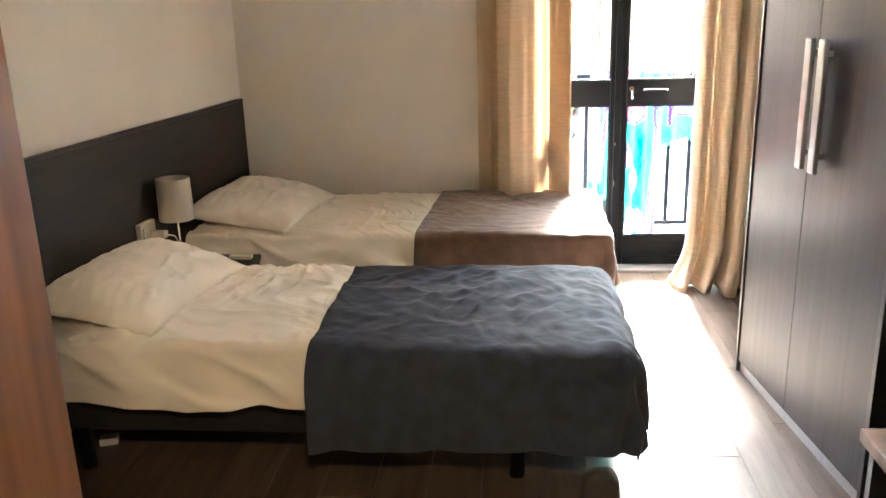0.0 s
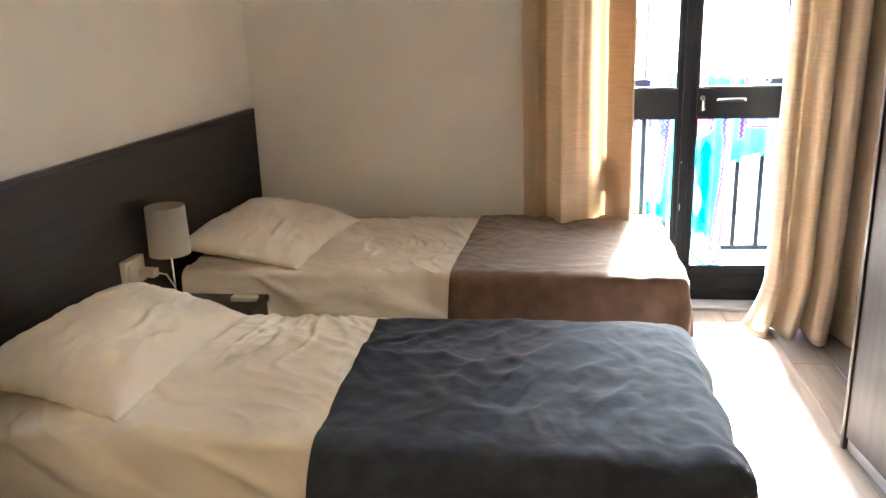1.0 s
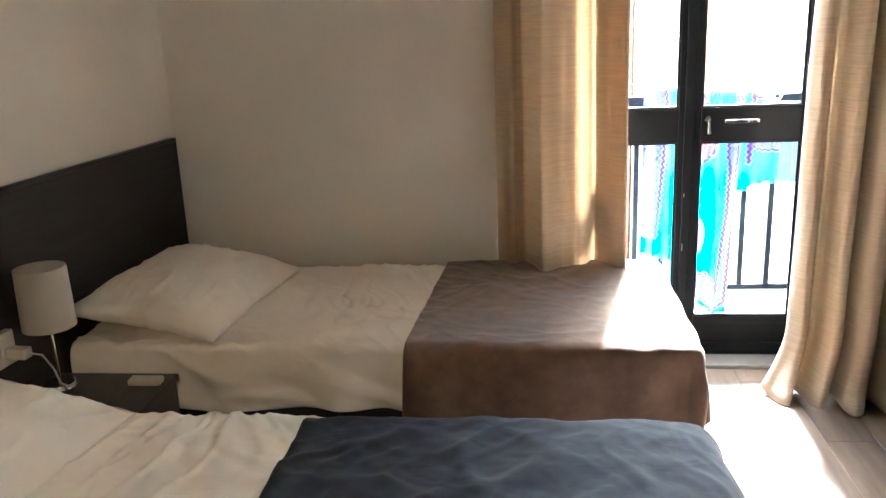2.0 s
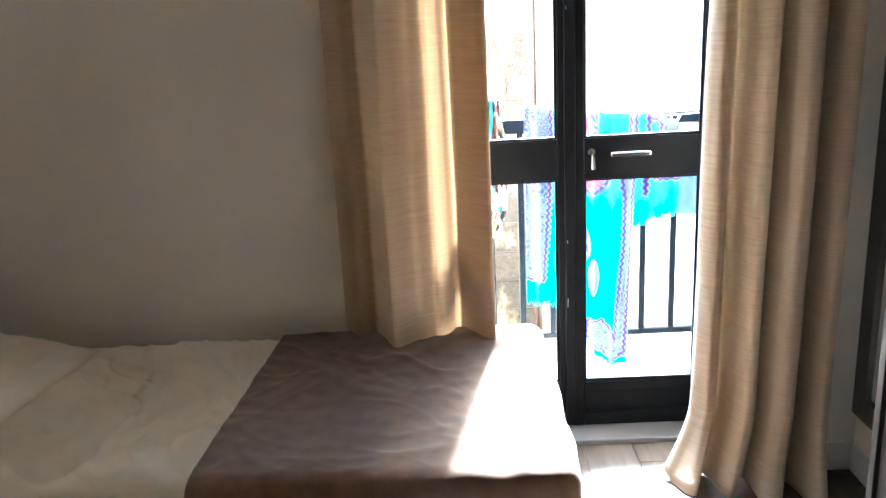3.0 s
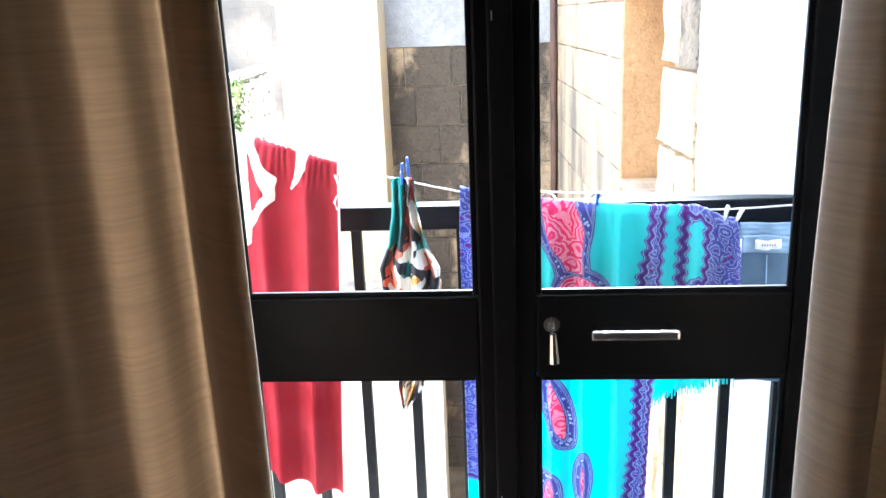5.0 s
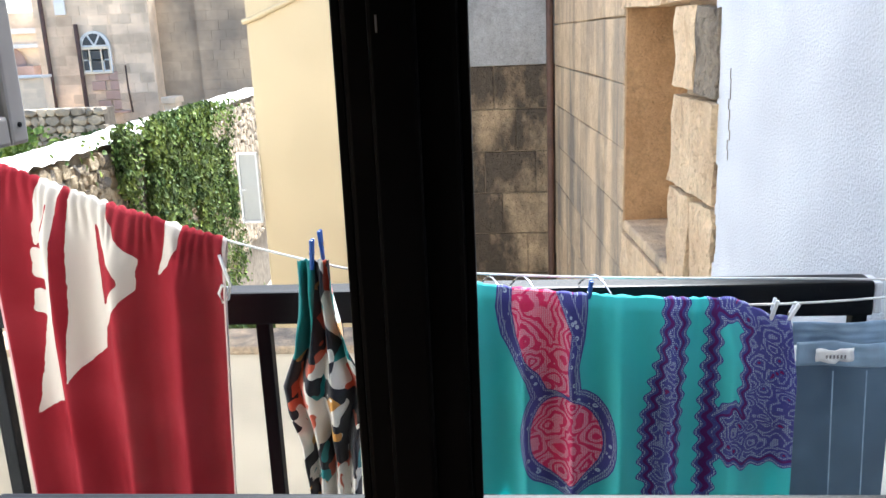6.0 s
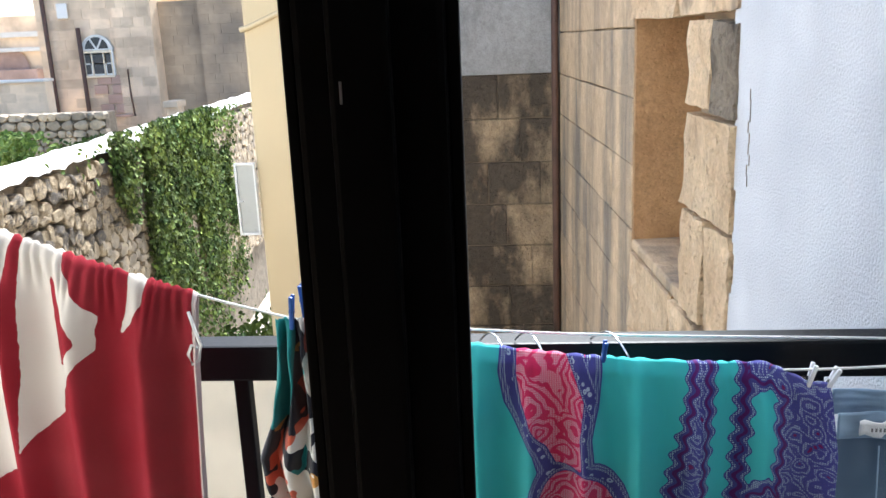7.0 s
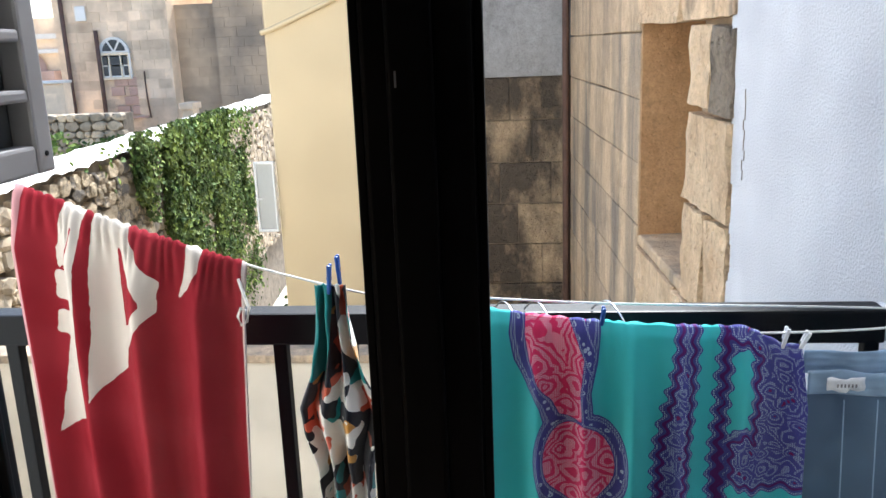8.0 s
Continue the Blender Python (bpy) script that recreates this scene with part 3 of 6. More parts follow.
def drape(xa, xb, ya, yb, top, near, far, head, foot, r, wr, seed, fold=0.012, nu=150, nv=150, flare=0.0, puff=0.0, slant=0.0, soft=0.25, pleat=0.0, crease=0.3):
    """A cloth laid over a mattress top xa..xb, ya..yb, hanging over each side by the lengths given."""

    def fn(u, v):
        sx = xa - head + u * (xb + foot - xa + head)
        hem = 1 + (0.03 if foot else 0.16) * nz(sx * 2.4, seed, 7.0) + 0.03 * nz(sx * 9, seed, 8.0)
        sy = ya - near * hem + v * (yb + far - ya + near * hem)
        sx += slant * (sy - ya) * (1 - u)
        ox = max(0.0, sx - xb) if foot else 0.0
        oxh = max(0.0, xa - sx) if head else 0.0
        on, of = max(0.0, ya - sy), max(0.0, sy - yb)
        cx, cy = min(max(sx, xa if head else sx), xb if foot else sx), min(max(sy, ya), yb)
        oy, ex = max(on, of), max(ox, oxh)
        o = (oy ** 7 + ex ** 7) ** (1 / 7)
        out, down = soft_drop(o, r)
        dx, dy = (ox - oxh), (of - on)
        ln = math.hypot(dx, dy) or 1.0
        side = min(1.0, down / 0.12)
        wave = fold * side * (math.sin(19 * sx + 3 * nz(sx * 2, 0, seed)) * (oy >= ex) + math.sin(21 * sy + seed) * (ex > oy) + 1.3 * nz(sx * 5, sy * 5, seed))
        corner = min(oy, ex) * 0.05
        x = cx + dx / ln * (out + wave + corner + flare * min(1.0, down / 0.26))
        y = cy + dy / ln * (out + wave + corner + flare * min(1.0, down / 0.26))
        lie = 1 - side
        q = nz(sx * 3.1 + seed, sy * 3.1, seed)
        g1, g2 = nz(sx * 2.1 + 5, sy * 2.1, seed + 14), nz(sx * 1.9, sy * 1.9 + 4, seed + 21)
        lump = 0.5 * nz(sx * 7.5, sy * 7.5, seed + 3) + 0.32 * nz(sx * 15, sy * 15, seed + 6) + 0.10 * nz(sx * 31, sy * 31, seed + 8)
        a1, a2 = sx + 0.18 * g1, sy + 0.18 * g2
        c1 = ridge(nz(a1 * 2.6 + a2 * 1.4, a2 * 2.6 - a1 * 1.1, seed + 50), 0.10)
        c2 = ridge(nz(a1 * 4.6 - a2 * 2.2, a2 * 4.2 + a1 * 2.4, seed + 60), 0.11)
        c3 = ridge(nz(a1 * 7.0, a2 * 7.0, seed + 70), 0.15)
        c4 = ridge(nz((a1 + 0.45 * a2) * 6.5 + 2 * g1, (a2 - 0.45 * a1) * 1.7, seed + 90), 0.13)
        c5 = ridge(nz((a1 - 0.9 * a2) * 1.8, (a2 + 0.9 * a1) * 5.5 + 2 * g2, seed + 95), 0.13)
        near_edge = 1.0 if foot else min(1.0, max(0.0, (xb - sx - 0.02) / 0.10))
        patch = min(1.0, max(0.15, 0.7 + 1.5 * nz(sx * 1.7, sy * 1.7, seed + 40)))
        z = top - down - 0.006 * (1 - near_edge) + lie * near_edge * (wr * (0.4 * q + soft * lump + patch * (0.42 * c1 + 0.32 * c2 + 0.18 * c3) + crease * (0.42 * c4 + 0.36 * c5)) + puff)
        if side > 0:
            dg = sx * 0.7 - down * 1.1
            fold_d = ridge(nz(dg * 4.6 + 0.5 * g1, (sx + down) * 1.3, seed + 80), 0.17)
            y -= pleat * side * fold_d * (1 if on > 0 else 0)
        y += 0.25 * wr * side * nz(sx * 7, down * 9, seed + 2)
        return Vector((x, y, z))

    return grid(nu, nv, fn)


def pillow(name, cx, cy, z, lx, ly, h, turn, tilt, seed, label):
    def fn(u, v):
        a, b = 2 * u - 1, 2 * v - 1
        s = 1 - 0.10 * (1 - abs(a)) * (abs(b) ** 2) - 0.10 * (1 - abs(b)) * (abs(a) ** 2)
        return a, b, s

    bm = bmesh.new()
    n = 80
    layers = []
    for sgn in (1, -1):
        rows = []
        for i in range(n + 1):
            row = []
            for j in range(n + 1):
                a, b, s = fn(i / n, j / n)
                t = max(0.0, (1 - abs(a) ** 2.6)) ** 0.55 * max(0.0, (1 - abs(b) ** 2.6)) ** 0.55
                edge_ = 0.25 + 0.75 * max(abs(a), abs(b)) ** 2
                wrk = 0.016 * nz(a * 2.2, b * 2.2, seed) + edge_ * (0.008 * ridge(nz(a * 5 + 2 * b, b * 2.5 - a, seed + 11), 0.14) + 0.008 * ridge(nz(a * 2.5 - 2 * b, b * 6, seed + 15), 0.14)) + 0.008 * ridge(nz(a * 2.5 + seed, b * 1.8, seed), 0.12)
                zz = h * (0.72 if sgn > 0 else -0.28) * t + wrk * t * sgn
                pull = 1 + 0.04 * nz(a * 4, b * 4, seed + 4)
                row.append(bm.verts.new((a * s * lx / 2 * pull, b * s * ly / 2 * pull, zz)))
            rows.append(row)
        layers.append(rows)
        for i in range(n):
            for j in range(n):
                q = (rows[i][j], rows[i + 1][j], rows[i + 1][j + 1], rows[i][j + 1])
                bm.faces.new(q if sgn > 0 else q[::-1])
    bmesh.ops.remove_doubles(bm, verts=bm.verts, dist=0.0006)
    bm.transform(Matrix.Translation((cx, cy, z)) @ Matrix.Rotation(radians(turn), 4, "Z") @ Matrix.Rotation(radians(tilt), 4, "Y"))
    return tagged(link_mesh(name, bm, M_PILLOW, None, "", True), label, "pillow", "pillows on the beds")


def bed(x0, x1, y0, y1, top, label):
    b = thing("single_bed", label, "bed", "two single beds", at=((x0 + x1) / 2, (y0 + y1) / 2, 0))
    part("mattress", boxbm(x0 + 0.02, x1 - 0.02, y0 + 0.02, y1 - 0.02, top - 0.21, top - 0.012, 0.04, 4), M_SHEET, b, smooth=True)
    part("base", boxbm(x0 + 0.03, x1 - 0.04, y0 + 0.04, y1 - 0.04, top - 0.36, top - 0.212, 0.012), M_DARKBASE, b)
    for lx in (x0 + 0.2, x1 - 0.38):
        for ly in (y0 + 0.1, y1 - 0.1):
            part("leg", cylbm((lx, ly, 0.0), (lx, ly, top - 0.355), 0.028), M_BLACK, b)
    return b


B1 = (-1.655, 0.535, 2.23, 3.07, 0.545)
B2 = (-1.50, 0.575, 3.60, 4.47, 0.55)
bed(*B1, "single bed with dark base and white sheet")
bed(*B2, "single bed with dark base beside the far wall")
s1 = link_mesh("bed_sheet", drape(-1.65, -0.44, 2.225, 3.075, 0.548, 0.24, 0.22, 0, 0, 0.03, 0.022, 3.0, 0.010, 230, 230, pleat=0.022, crease=0.8), M_SHEET, None, "", True)
thicken(tagged(s1, "creased white cotton sheet hanging over the mattress", "sheet", "bed sheets"), 0.002)
s2 = link_mesh("bed_sheet", drape(-1.50, -0.24, 3.595, 4.475, 0.553, 0.24, 0.03, 0, 0, 0.025, 0.020, 8.0, 0.014, 230, 200, pleat=0.030, crease=0.8), M_SHEET, None, "", True)
thicken(tagged(s2, "creased white cotton sheet on the bed by the wall", "sheet", "bed sheets"), 0.002)
bl1 = link_mesh("blanket", drape(-0.535, 0.455, 2.215, 3.03, 0.556, 0.39, 0.36, 0, 0.36, 0.10, 0.024, 5.0, 0.014, 210, 220, 0.022, soft=0.55, crease=0.15), M_BLUE, None, "", True)
thicken(tagged(bl1, "rumpled grey-blue fleece blanket over the bed's foot", "blanket", "blankets on the beds"), 0.008)
bl2 = link_mesh("blanket", drape(-0.335, 0.575, 3.575, 4.48, 0.564, 0.33, 0.03, 0, 0.28, 0.05, 0.011, 11.0, 0.014, 180, 180, 0.008, slant=0.06, soft=0.4), M_BROWN, None, "", True)
thicken(tagged(bl2, "brown fleece blanket over the bed's foot", "blanket", "blankets on the beds"), 0.007)
pillow("pillow", -1.325, 2.69, 0.598, 0.52, 0.82, 0.165, -6, 9, 2.0, "plump white cotton pillow on the bed with the grey-blue blanket")
pillow("pillow", -1.235, 4.03, 0.602, 0.58, 0.84, 0.16, -6, 8, 7.0, "plump white cotton pillow on the bed by the wall")

hb = thing("headboard", "long dark wenge laminate headboard behind both beds", "headboard", at=(-1.57, 3.4, 0))
part("panel", boxbm(-0.030, 0.0, -1.75, 0.96, 0.0, 1.112, 0.003, m=HB), M_WENGE_H, hb)
part("edging", boxbm(-0.031, 0.001, -1.75, 0.961, 1.1125, 1.128, 0.003, m=HB), M_WENGE, hb, "dark edge strip")

# ---- bedside table with lamp, phone and socket ----
ns = thing("bedside_table", "dark wenge bedside table between the beds", "bedside table", at=(-1.32, 3.37, 0))
part("top", boxbm(-1.54, -1.11, 3.20, 3.535, 0.445, 0.47, 0.003), M_WENGE, ns)
part("side_panel", boxbm(-1.53, -1.12, 3.205, 3.225, 0.0, 0.444), M_WENGE, ns)
part("side_panel", boxbm(-1.53, -1.12, 3.51, 3.53, 0.0, 0.444), M_WENGE, ns)
part("drawer_front", boxbm(-1.135, -1.117, 3.227, 3.508, 0.28, 0.44, 0.003), M_WENGE, ns)
part("shelf", boxbm(-1.53, -1.13, 3.226, 3.509, 0.10, 0.12), M_WENGE, ns)
lamp = thing("table_lamp", "small table lamp with a white drum shade", "lamp", at=(-1.43, 3.40, 0.47))
sh = bmesh.new()
LC = (-1.475, 3.435)
for r, flip in ((0.079, 1), (0.076, 0)):
    ring = [[sh.verts.new((LC[0] + (r + (0.004 if z < 0.7 else 0)) * math.cos(a), LC[1] + (r + (0.004 if z < 0.7 else 0)) * math.sin(a), z)) for a in [i * math.tau / 48 for i in range(48)]] for z in (0.678, 0.878)]
    for i in range(48):
        q = (ring[0][i], ring[0][(i + 1) % 48], ring[1][(i + 1) % 48], ring[1][i])
        sh.faces.new(q if flip else q[::-1])
part("shade", sh, M_SHADE, lamp, "white fabric drum shade", True)
part("stem", cylbm((LC[0], LC[1], 0.48), (LC[0], LC[1], 0.78), 0.006), M_CHROME, lamp)
part("base", cylbm((LC[0], LC[1], 0.47), (LC[0], LC[1], 0.484), 0.055, 0.05, 32), M_CHROME, lamp)
ph = thing("telephone_handset", "ivory cordless handset on the bedside table", "telephone", at=(-1.2, 3.45, 0.47))
part("body", boxbm(-1.24, -1.13, 3.43, 3.475, 0.47, 0.492, 0.008, 3), M_PLASTIC, ph, smooth=False)
sk = thing("socket_box", "ivory double socket with a plugged white adapter on the headboard", "socket", at=(-1.58, 3.2, 0.66))
part("plate", boxbm(0.001, 0.03, -0.365, -0.235, 0.59, 0.70, 0.006, m=HB), M_PLASTIC, sk)
part("switch", boxbm(0.03, 0.038, -0.355, -0.315, 0.62, 0.68, 0.002, m=HB), M_PLASTIC, sk)
part("plug", boxbm(0.03, 0.10, -0.29, -0.25, 0.615, 0.65, 0.006, m=HB), M_PLASTIC, sk)
tube("cable", [HB @ Vector(p) for p in ((0.10, -0.27, 0.633), (0.13, -0.25, 0.62), (0.14, -0.22, 0.56), (0.14, -0.20, 0.50), (0.15, -0.17, 0.475))], 0.0035, M_PLASTIC, sk)
for bx, by, a in ((-1.46, 2.50, 20), (-1.40, 2.66, -30)):
    ad = thing("power_adapter", "white plastic adapter lying under the bed", "adapter", at=(bx, by, 0))
    part("body", boxbm(-0.035, 0.035, -0.025, 0.025, 0.0, 0.03, 0.006, m=Matrix.Translation((bx, by, 0)) @ Matrix.Rotation(radians(a), 4, "Z")), M_WHITEPEG, ad)

# ---- wardrobe ----
wd = thing("wardrobe", "tall dark brown two-door wardrobe with aluminium handles", "wardrobe", at=(1.45, 2.6, 0))
WL, WH = 1.068, 2.3
part("carcass", boxbm(0.022, 0.56, -WL, 0.0, 0.05, WH, 0.002, m=WD), M_WARD, wd)
part("plinth", boxbm(0.012, 0.5, -WL, 0.0, 0.0, 0.049, m=WD), M_ALU, wd, "silvery plinth strip")
part("end_panel", boxbm(-0.006, 0.56, 0.001, 0.02, 0.0, WH, 0.002, m=WD), M_WENGE, wd)
part("end_panel", boxbm(-0.006, 0.56, -WL - 0.021, -WL - 0.001, 0.0, WH, 0.002, m=WD), M_WENGE, wd)
for ya, yb in ((-0.482, -0.004), (-WL + 0.004, -0.486)):
    d = part("door", boxbm(0.0, 0.020, ya, yb, 0.055, WH - 0.01, 0.0015, m=WD), M_WARD, wd)
    hy = -0.490 if yb > -0.4 else -0.592
    hbm = bmesh.new()
    box(hbm, -0.042, -0.024, hy - 0.024, hy + 0.024, 1.03, 1.488, 0.006, 3, m=WD)
    for hz in (1.09, 1.44):
        box(hbm, -0.025, 0.0, hy - 0.006, hy + 0.006, hz - 0.01, hz + 0.01, m=WD)
    part("handle", hbm, M_ALU, d, "aluminium bar handle")

# luggage bench beyond the wardrobe
bn = thing("luggage_bench", "orange-brown wooden luggage bench beside the wardrobe", "bench", at=(1.5, 1.5, 0))
part("top", boxbm(1.135, 1.70, 0.95, 1.90, 0.40, 0.44, 0.004), M_OAK, bn)
part("side_panel", boxbm(1.16, 1.70, 0.97, 1.0, 0, 0.399), M_WENGE, bn)
part("side_panel", boxbm(1.16, 1.70, 1.85, 1.88, 0, 0.399), M_WENGE, bn)

# framed mirror on the side wall
mr = thing("wall_mirror", "tall mirror in a dark wooden frame on the side wall", "mirror", at=(1.7, 3.98, 0.25))
MX, MY0, MY1, MZ0, MZ1 = 1.69, 3.52, 4.385, 0.24, 1.75
f = bmesh.new()
box(f, MX - 0.012, 1.714, MY0, MY0 + 0.08, MZ0, MZ1, 0.003)
box(f, MX - 0.012, 1.714, MY1 - 0.08, MY1, MZ0, MZ1, 0.003)
box(f, MX - 0.0115, 1.7135, MY0 + 0.081, MY1 - 0.081, MZ0, MZ0 + 0.08, 0.003)
box(f, MX - 0.0115, 1.7135, MY0 + 0.081, MY1 - 0.081, MZ1 - 0.08, MZ1, 0.003)
part("frame", f, M_WENGE, mr)
part("glass", boxbm(MX, MX + 0.01, MY0 + 0.07, MY1 - 0.07, MZ0 + 0.07, MZ1 - 0.07), M_MIRROR, mr)

# dark chair by the entrance
ch = thing("chair", "dark upholstered chair with a rounded back by the entrance", "chair", at=(0.42, 0.98, 0))


bk = bmesh.new()
box(bk, 0.235, 0.325, 0.785, 0.825, 0.50, 0.955, 0.018, 4)
for v in bk.verts:
    t = max(0.0, (v.co.z - 0.84) / 0.115)
    v.co.x = 0.28 + (v.co.x - 0.28) * math.sqrt(max(0.05, 1 - t * t * 0.85))
part("backrest", bk, M_DARKBASE, ch, smooth=True)
part("seat", boxbm(0.08, 0.48, 0.80, 1.20, 0.42, 0.47, 0.02, 3), M_DARKBASE, ch)
for cx in (0.11, 0.45):
    for cy in (0.83, 1.17):
        part("leg", cylbm((cx, cy, 0), (cx, cy, 0.42), 0.014), M_BLACK, ch)

# ---- balcony ----
structure(link_mesh("balcony_floor", boxbm(-1.2, 1.66, 5.0, 5.74, -0.18, -0.012, 0.004), M_CONCRETE), "pale concrete balcony floor", "floor")
# outer walls out of view, their brightness added as a reflector for the balcony
structure(link_mesh("wall_facade", boxbm(-7.0, 0.06, 4.861, 5.06, -3.5, 4.2), M_FACADE), "pale plastered outer wall of the house", "wall")
structure(link_mesh("wall_facade_east", boxbm(X_DR, 1.62, 5.0, 5.06, -3.5, 4.2), M_FACADE), "pale plastered outer wall of the house", "wall")
structure(link_mesh("wall_facade_over", boxbm(0.061, X_DR, 5.001, 5.06, 2.42, 4.2), M_FACADE), "pale plastered outer wall over the balcony door", "wall")
RY = 5.62
rail = thing("balcony_railing", "black metal balcony railing with upright bars", "railing", at=(0.3, RY, 0))
part("top_rail", boxbm(-1.15, 1.535, RY - 0.03, RY + 0.03, 1.075, 1.142, 0.006), M_BLACK, rail)
part("bottom_rail", boxbm(-1.15, 1.60, RY - 0.015, RY + 0.015, 0.055, 0.085, 0.003), M_BLACK, rail)
bar = boxbm(-0.014, 0.014, RY - 0.014, RY + 0.014, 0.086, 1.0745, 0.003)
bar_ob = part("upright_bar", bar, M_BLACK, rail)
bar_ob.location.x = 0.362
for i in range(-10, 9):
    if i == 0:
        continue
    o = new("upright_bar", bar_ob.data)
    o.parent, o.matrix_parent_inverse = rail, Matrix.Translation(-rail.location)
    o.location.x = 0.362 + 0.1445 * i
for px in (-1.1, 1.56):
    part("post", boxbm(px - 0.025, px + 0.025, RY - 0.025, RY + 0.025, -0.012, 1.074 if px < 0 else 1.03, 0.004), M_BLACK, rail)

part("end_cap", boxbm(1.5352, 1.55, RY - 0.028, RY + 0.028, 1.078, 1.140, 0.004), M_WHITEPEG, rail, "white plastic end cap")
for hx in (0.80, 0.86, 0.99):
    hk = tube("wire_hook", [(hx + 0.05 * t, 5.50 - 0.03 * t + 0.10 * (1 - t), 1.146 + 0.03 * math.sin(math.pi * t) + 0.01 * t) for t in [i / 8 for i in range(9)]], 0.0018, M_CHROME)
    tagged(hk, "thin bent steel wire hook over the railing", "hook", "wire hooks on the railing")

# outer shutter leaf folded back beside the door
shut = thing("window_shutter", "grey metal louvred shutter leaf folded open outside", "shutter", at=(0.12, 5.15, 1.48))
SX0, SX1, SY0, SY1, SZ0, SZ1 = 0.082, 0.122, 5.02, 5.302, 1.482, 2.35
sb = bmesh.new()
box(sb, SX0, SX1, SY1 - 0.045, SY1, SZ0, SZ1, 0.006)
box(sb, SX0, SX1, SY0, SY0 + 0.035, SZ0, SZ1, 0.006)
box(sb, SX0 + 0.001, SX1 - 0.001, SY0 + 0.036, SY1 - 0.046, SZ0, SZ0 + 0.045, 0.006)
part("frame", sb, M_SHUT, shut)
for i in range(9):
    z = SZ0 + 0.045 + 0.065 + i * 0.088
    part("slat", boxbm(SX0 + 0.001, SX1 - 0.001, SY0 + 0.036, SY1 - 0.046, z, z + 0.019, 0.005), M_SHUT, shut)
part("backing", boxbm(SX0 - 0.004, SX0, SY0 + 0.03, SY1 - 0.03, SZ0 + 0.02, SZ1), M_DARKGLASS, shut, "dark greenish glass behind the bars")
for hz in (1.56, 2.2):
    part("hinge", boxbm(0.061, 0.0815, 5.03, 5.05, hz, hz + 0.06), M_BLACK, shut)
part("screw", cylbm((SX1, SY1 - 0.022, SZ0 + 0.03), (SX1 + 0.002, SY1 - 0.022, SZ0 + 0.03), 0.004), M_BLACK, shut)


# ---- washing on the line ----
def line_z(x):
    """Height of the sagging cord along the balcony."""
    return 1.437 - 0.44 * (x + 0.04) + 0.17 * (x + 0.04) ** 2


LY = 5.45
tube("clothes_line", [(x, LY, line_z(x) - 0.004) for x in [-0.30 + i * 0.06 for i in range(33)]], 0.0022, M_CORD)
tagged(bpy.data.objects["clothes_line"], "thin white sagging clothes line along the balcony", "clothes line")
ln2 = tube("clothes_line", [(x, 5.53, 1.20 - 0.05 * (x - 0.7) + 0.03 * math.sin(5 * x) * 0.2) for x in [0.7 + i * 0.05 for i in range(20)]], 0.0022, M_CORD)
tagged(ln2, "second thin white clothes line behind the washing", "clothes line")


def pattern_nodes(m):
    """Start a cloth pattern: returns nodes, links, the principled shader, and flat x and z of the cloth."""
    n, l = m.node_tree.nodes, m.node_tree.links
    uv = n.new("ShaderNodeAttribute")
    uv.attribute_name = "flat"
    sep = n.new("ShaderNodeSeparateXYZ")
    l.new(uv.outputs["Vector"], sep.inputs[0])
    return n, l, n["Principled BSDF"], sep.outputs[0], sep.outputs[1], uv.outputs["Vector"]


def op(n, l, kind, a, b=None, c=None):
    m = n.new("ShaderNodeMath")
    m.operation = kind
    for i, s in enumerate((a, b, c)):
        if s is None:
            continue
        if isinstance(s, (int, float)):
            m.inputs[i].default_value = s
        else:
            l.new(s, m.inputs[i])
    return m.outputs[0]


def blend(n, l, fac, a, b):
    m = n.new("ShaderNodeMix")
    m.data_type = "RGBA"
    l.new(fac, m.inputs[0])
    for i, s in ((6, a), (7, b)):
        if isinstance(s, tuple):
            m.inputs[i].default_value = (*s, 1)
        else:
            l.new(s, m.inputs[i])
    return m.outputs[2]


def band(n, l, x, lo, hi):
    """1 where x lies between lo and hi."""
    return op(n, l, "MULTIPLY", op(n, l, "GREATER_THAN", x, lo), op(n, l, "LESS_THAN", x, hi))


def set_colour(m, colour, through=0.2):
    n, l = m.node_tree.nodes, m.node_tree.links
    for nd in list(n):
        if nd.type == "BSDF_TRANSLUCENT":
            l.new(colour, nd.inputs[0])
    l.new(colour, n["Principled BSDF"].inputs["Base Color"])


TEAL, NAVY, PINK, DOT = (0.11, 0.68, 0.69), (0.085, 0.085, 0.33), (0.72, 0.045, 0.17), (0.55, 0.66, 0.80)


def inside(x, z, outline):
    """How far the places (x, z) lie inside a closed outline; below 0 outside it."""
    best, odd = np.full(x.shape, 1e9), np.zeros(x.shape, bool)
    for (ax, az), (bx, bz) in zip(outline, outline[1:] + outline[:1]):
        ex, ez = bx - ax, bz - az
        t = np.clip(((x - ax) * ex + (z - az) * ez) / (ex * ex + ez * ez + 1e-12), 0, 1)
        best = np.minimum(best, np.hypot(x - ax - t * ex, z - az - t * ez))
        if ez:
            odd ^= ((az > z) != (bz > z)) & (x < ax + ex * (z - az) / ez)
    return np.where(odd, best, -best)


def oval(cx, cz, rx, rz, lean=0.0):
    return [(cx + rx * math.cos(a) + lean * rz * math.sin(a), cz + rz * math.sin(a)) for a in [i * math.tau / 28 for i in range(28)]]


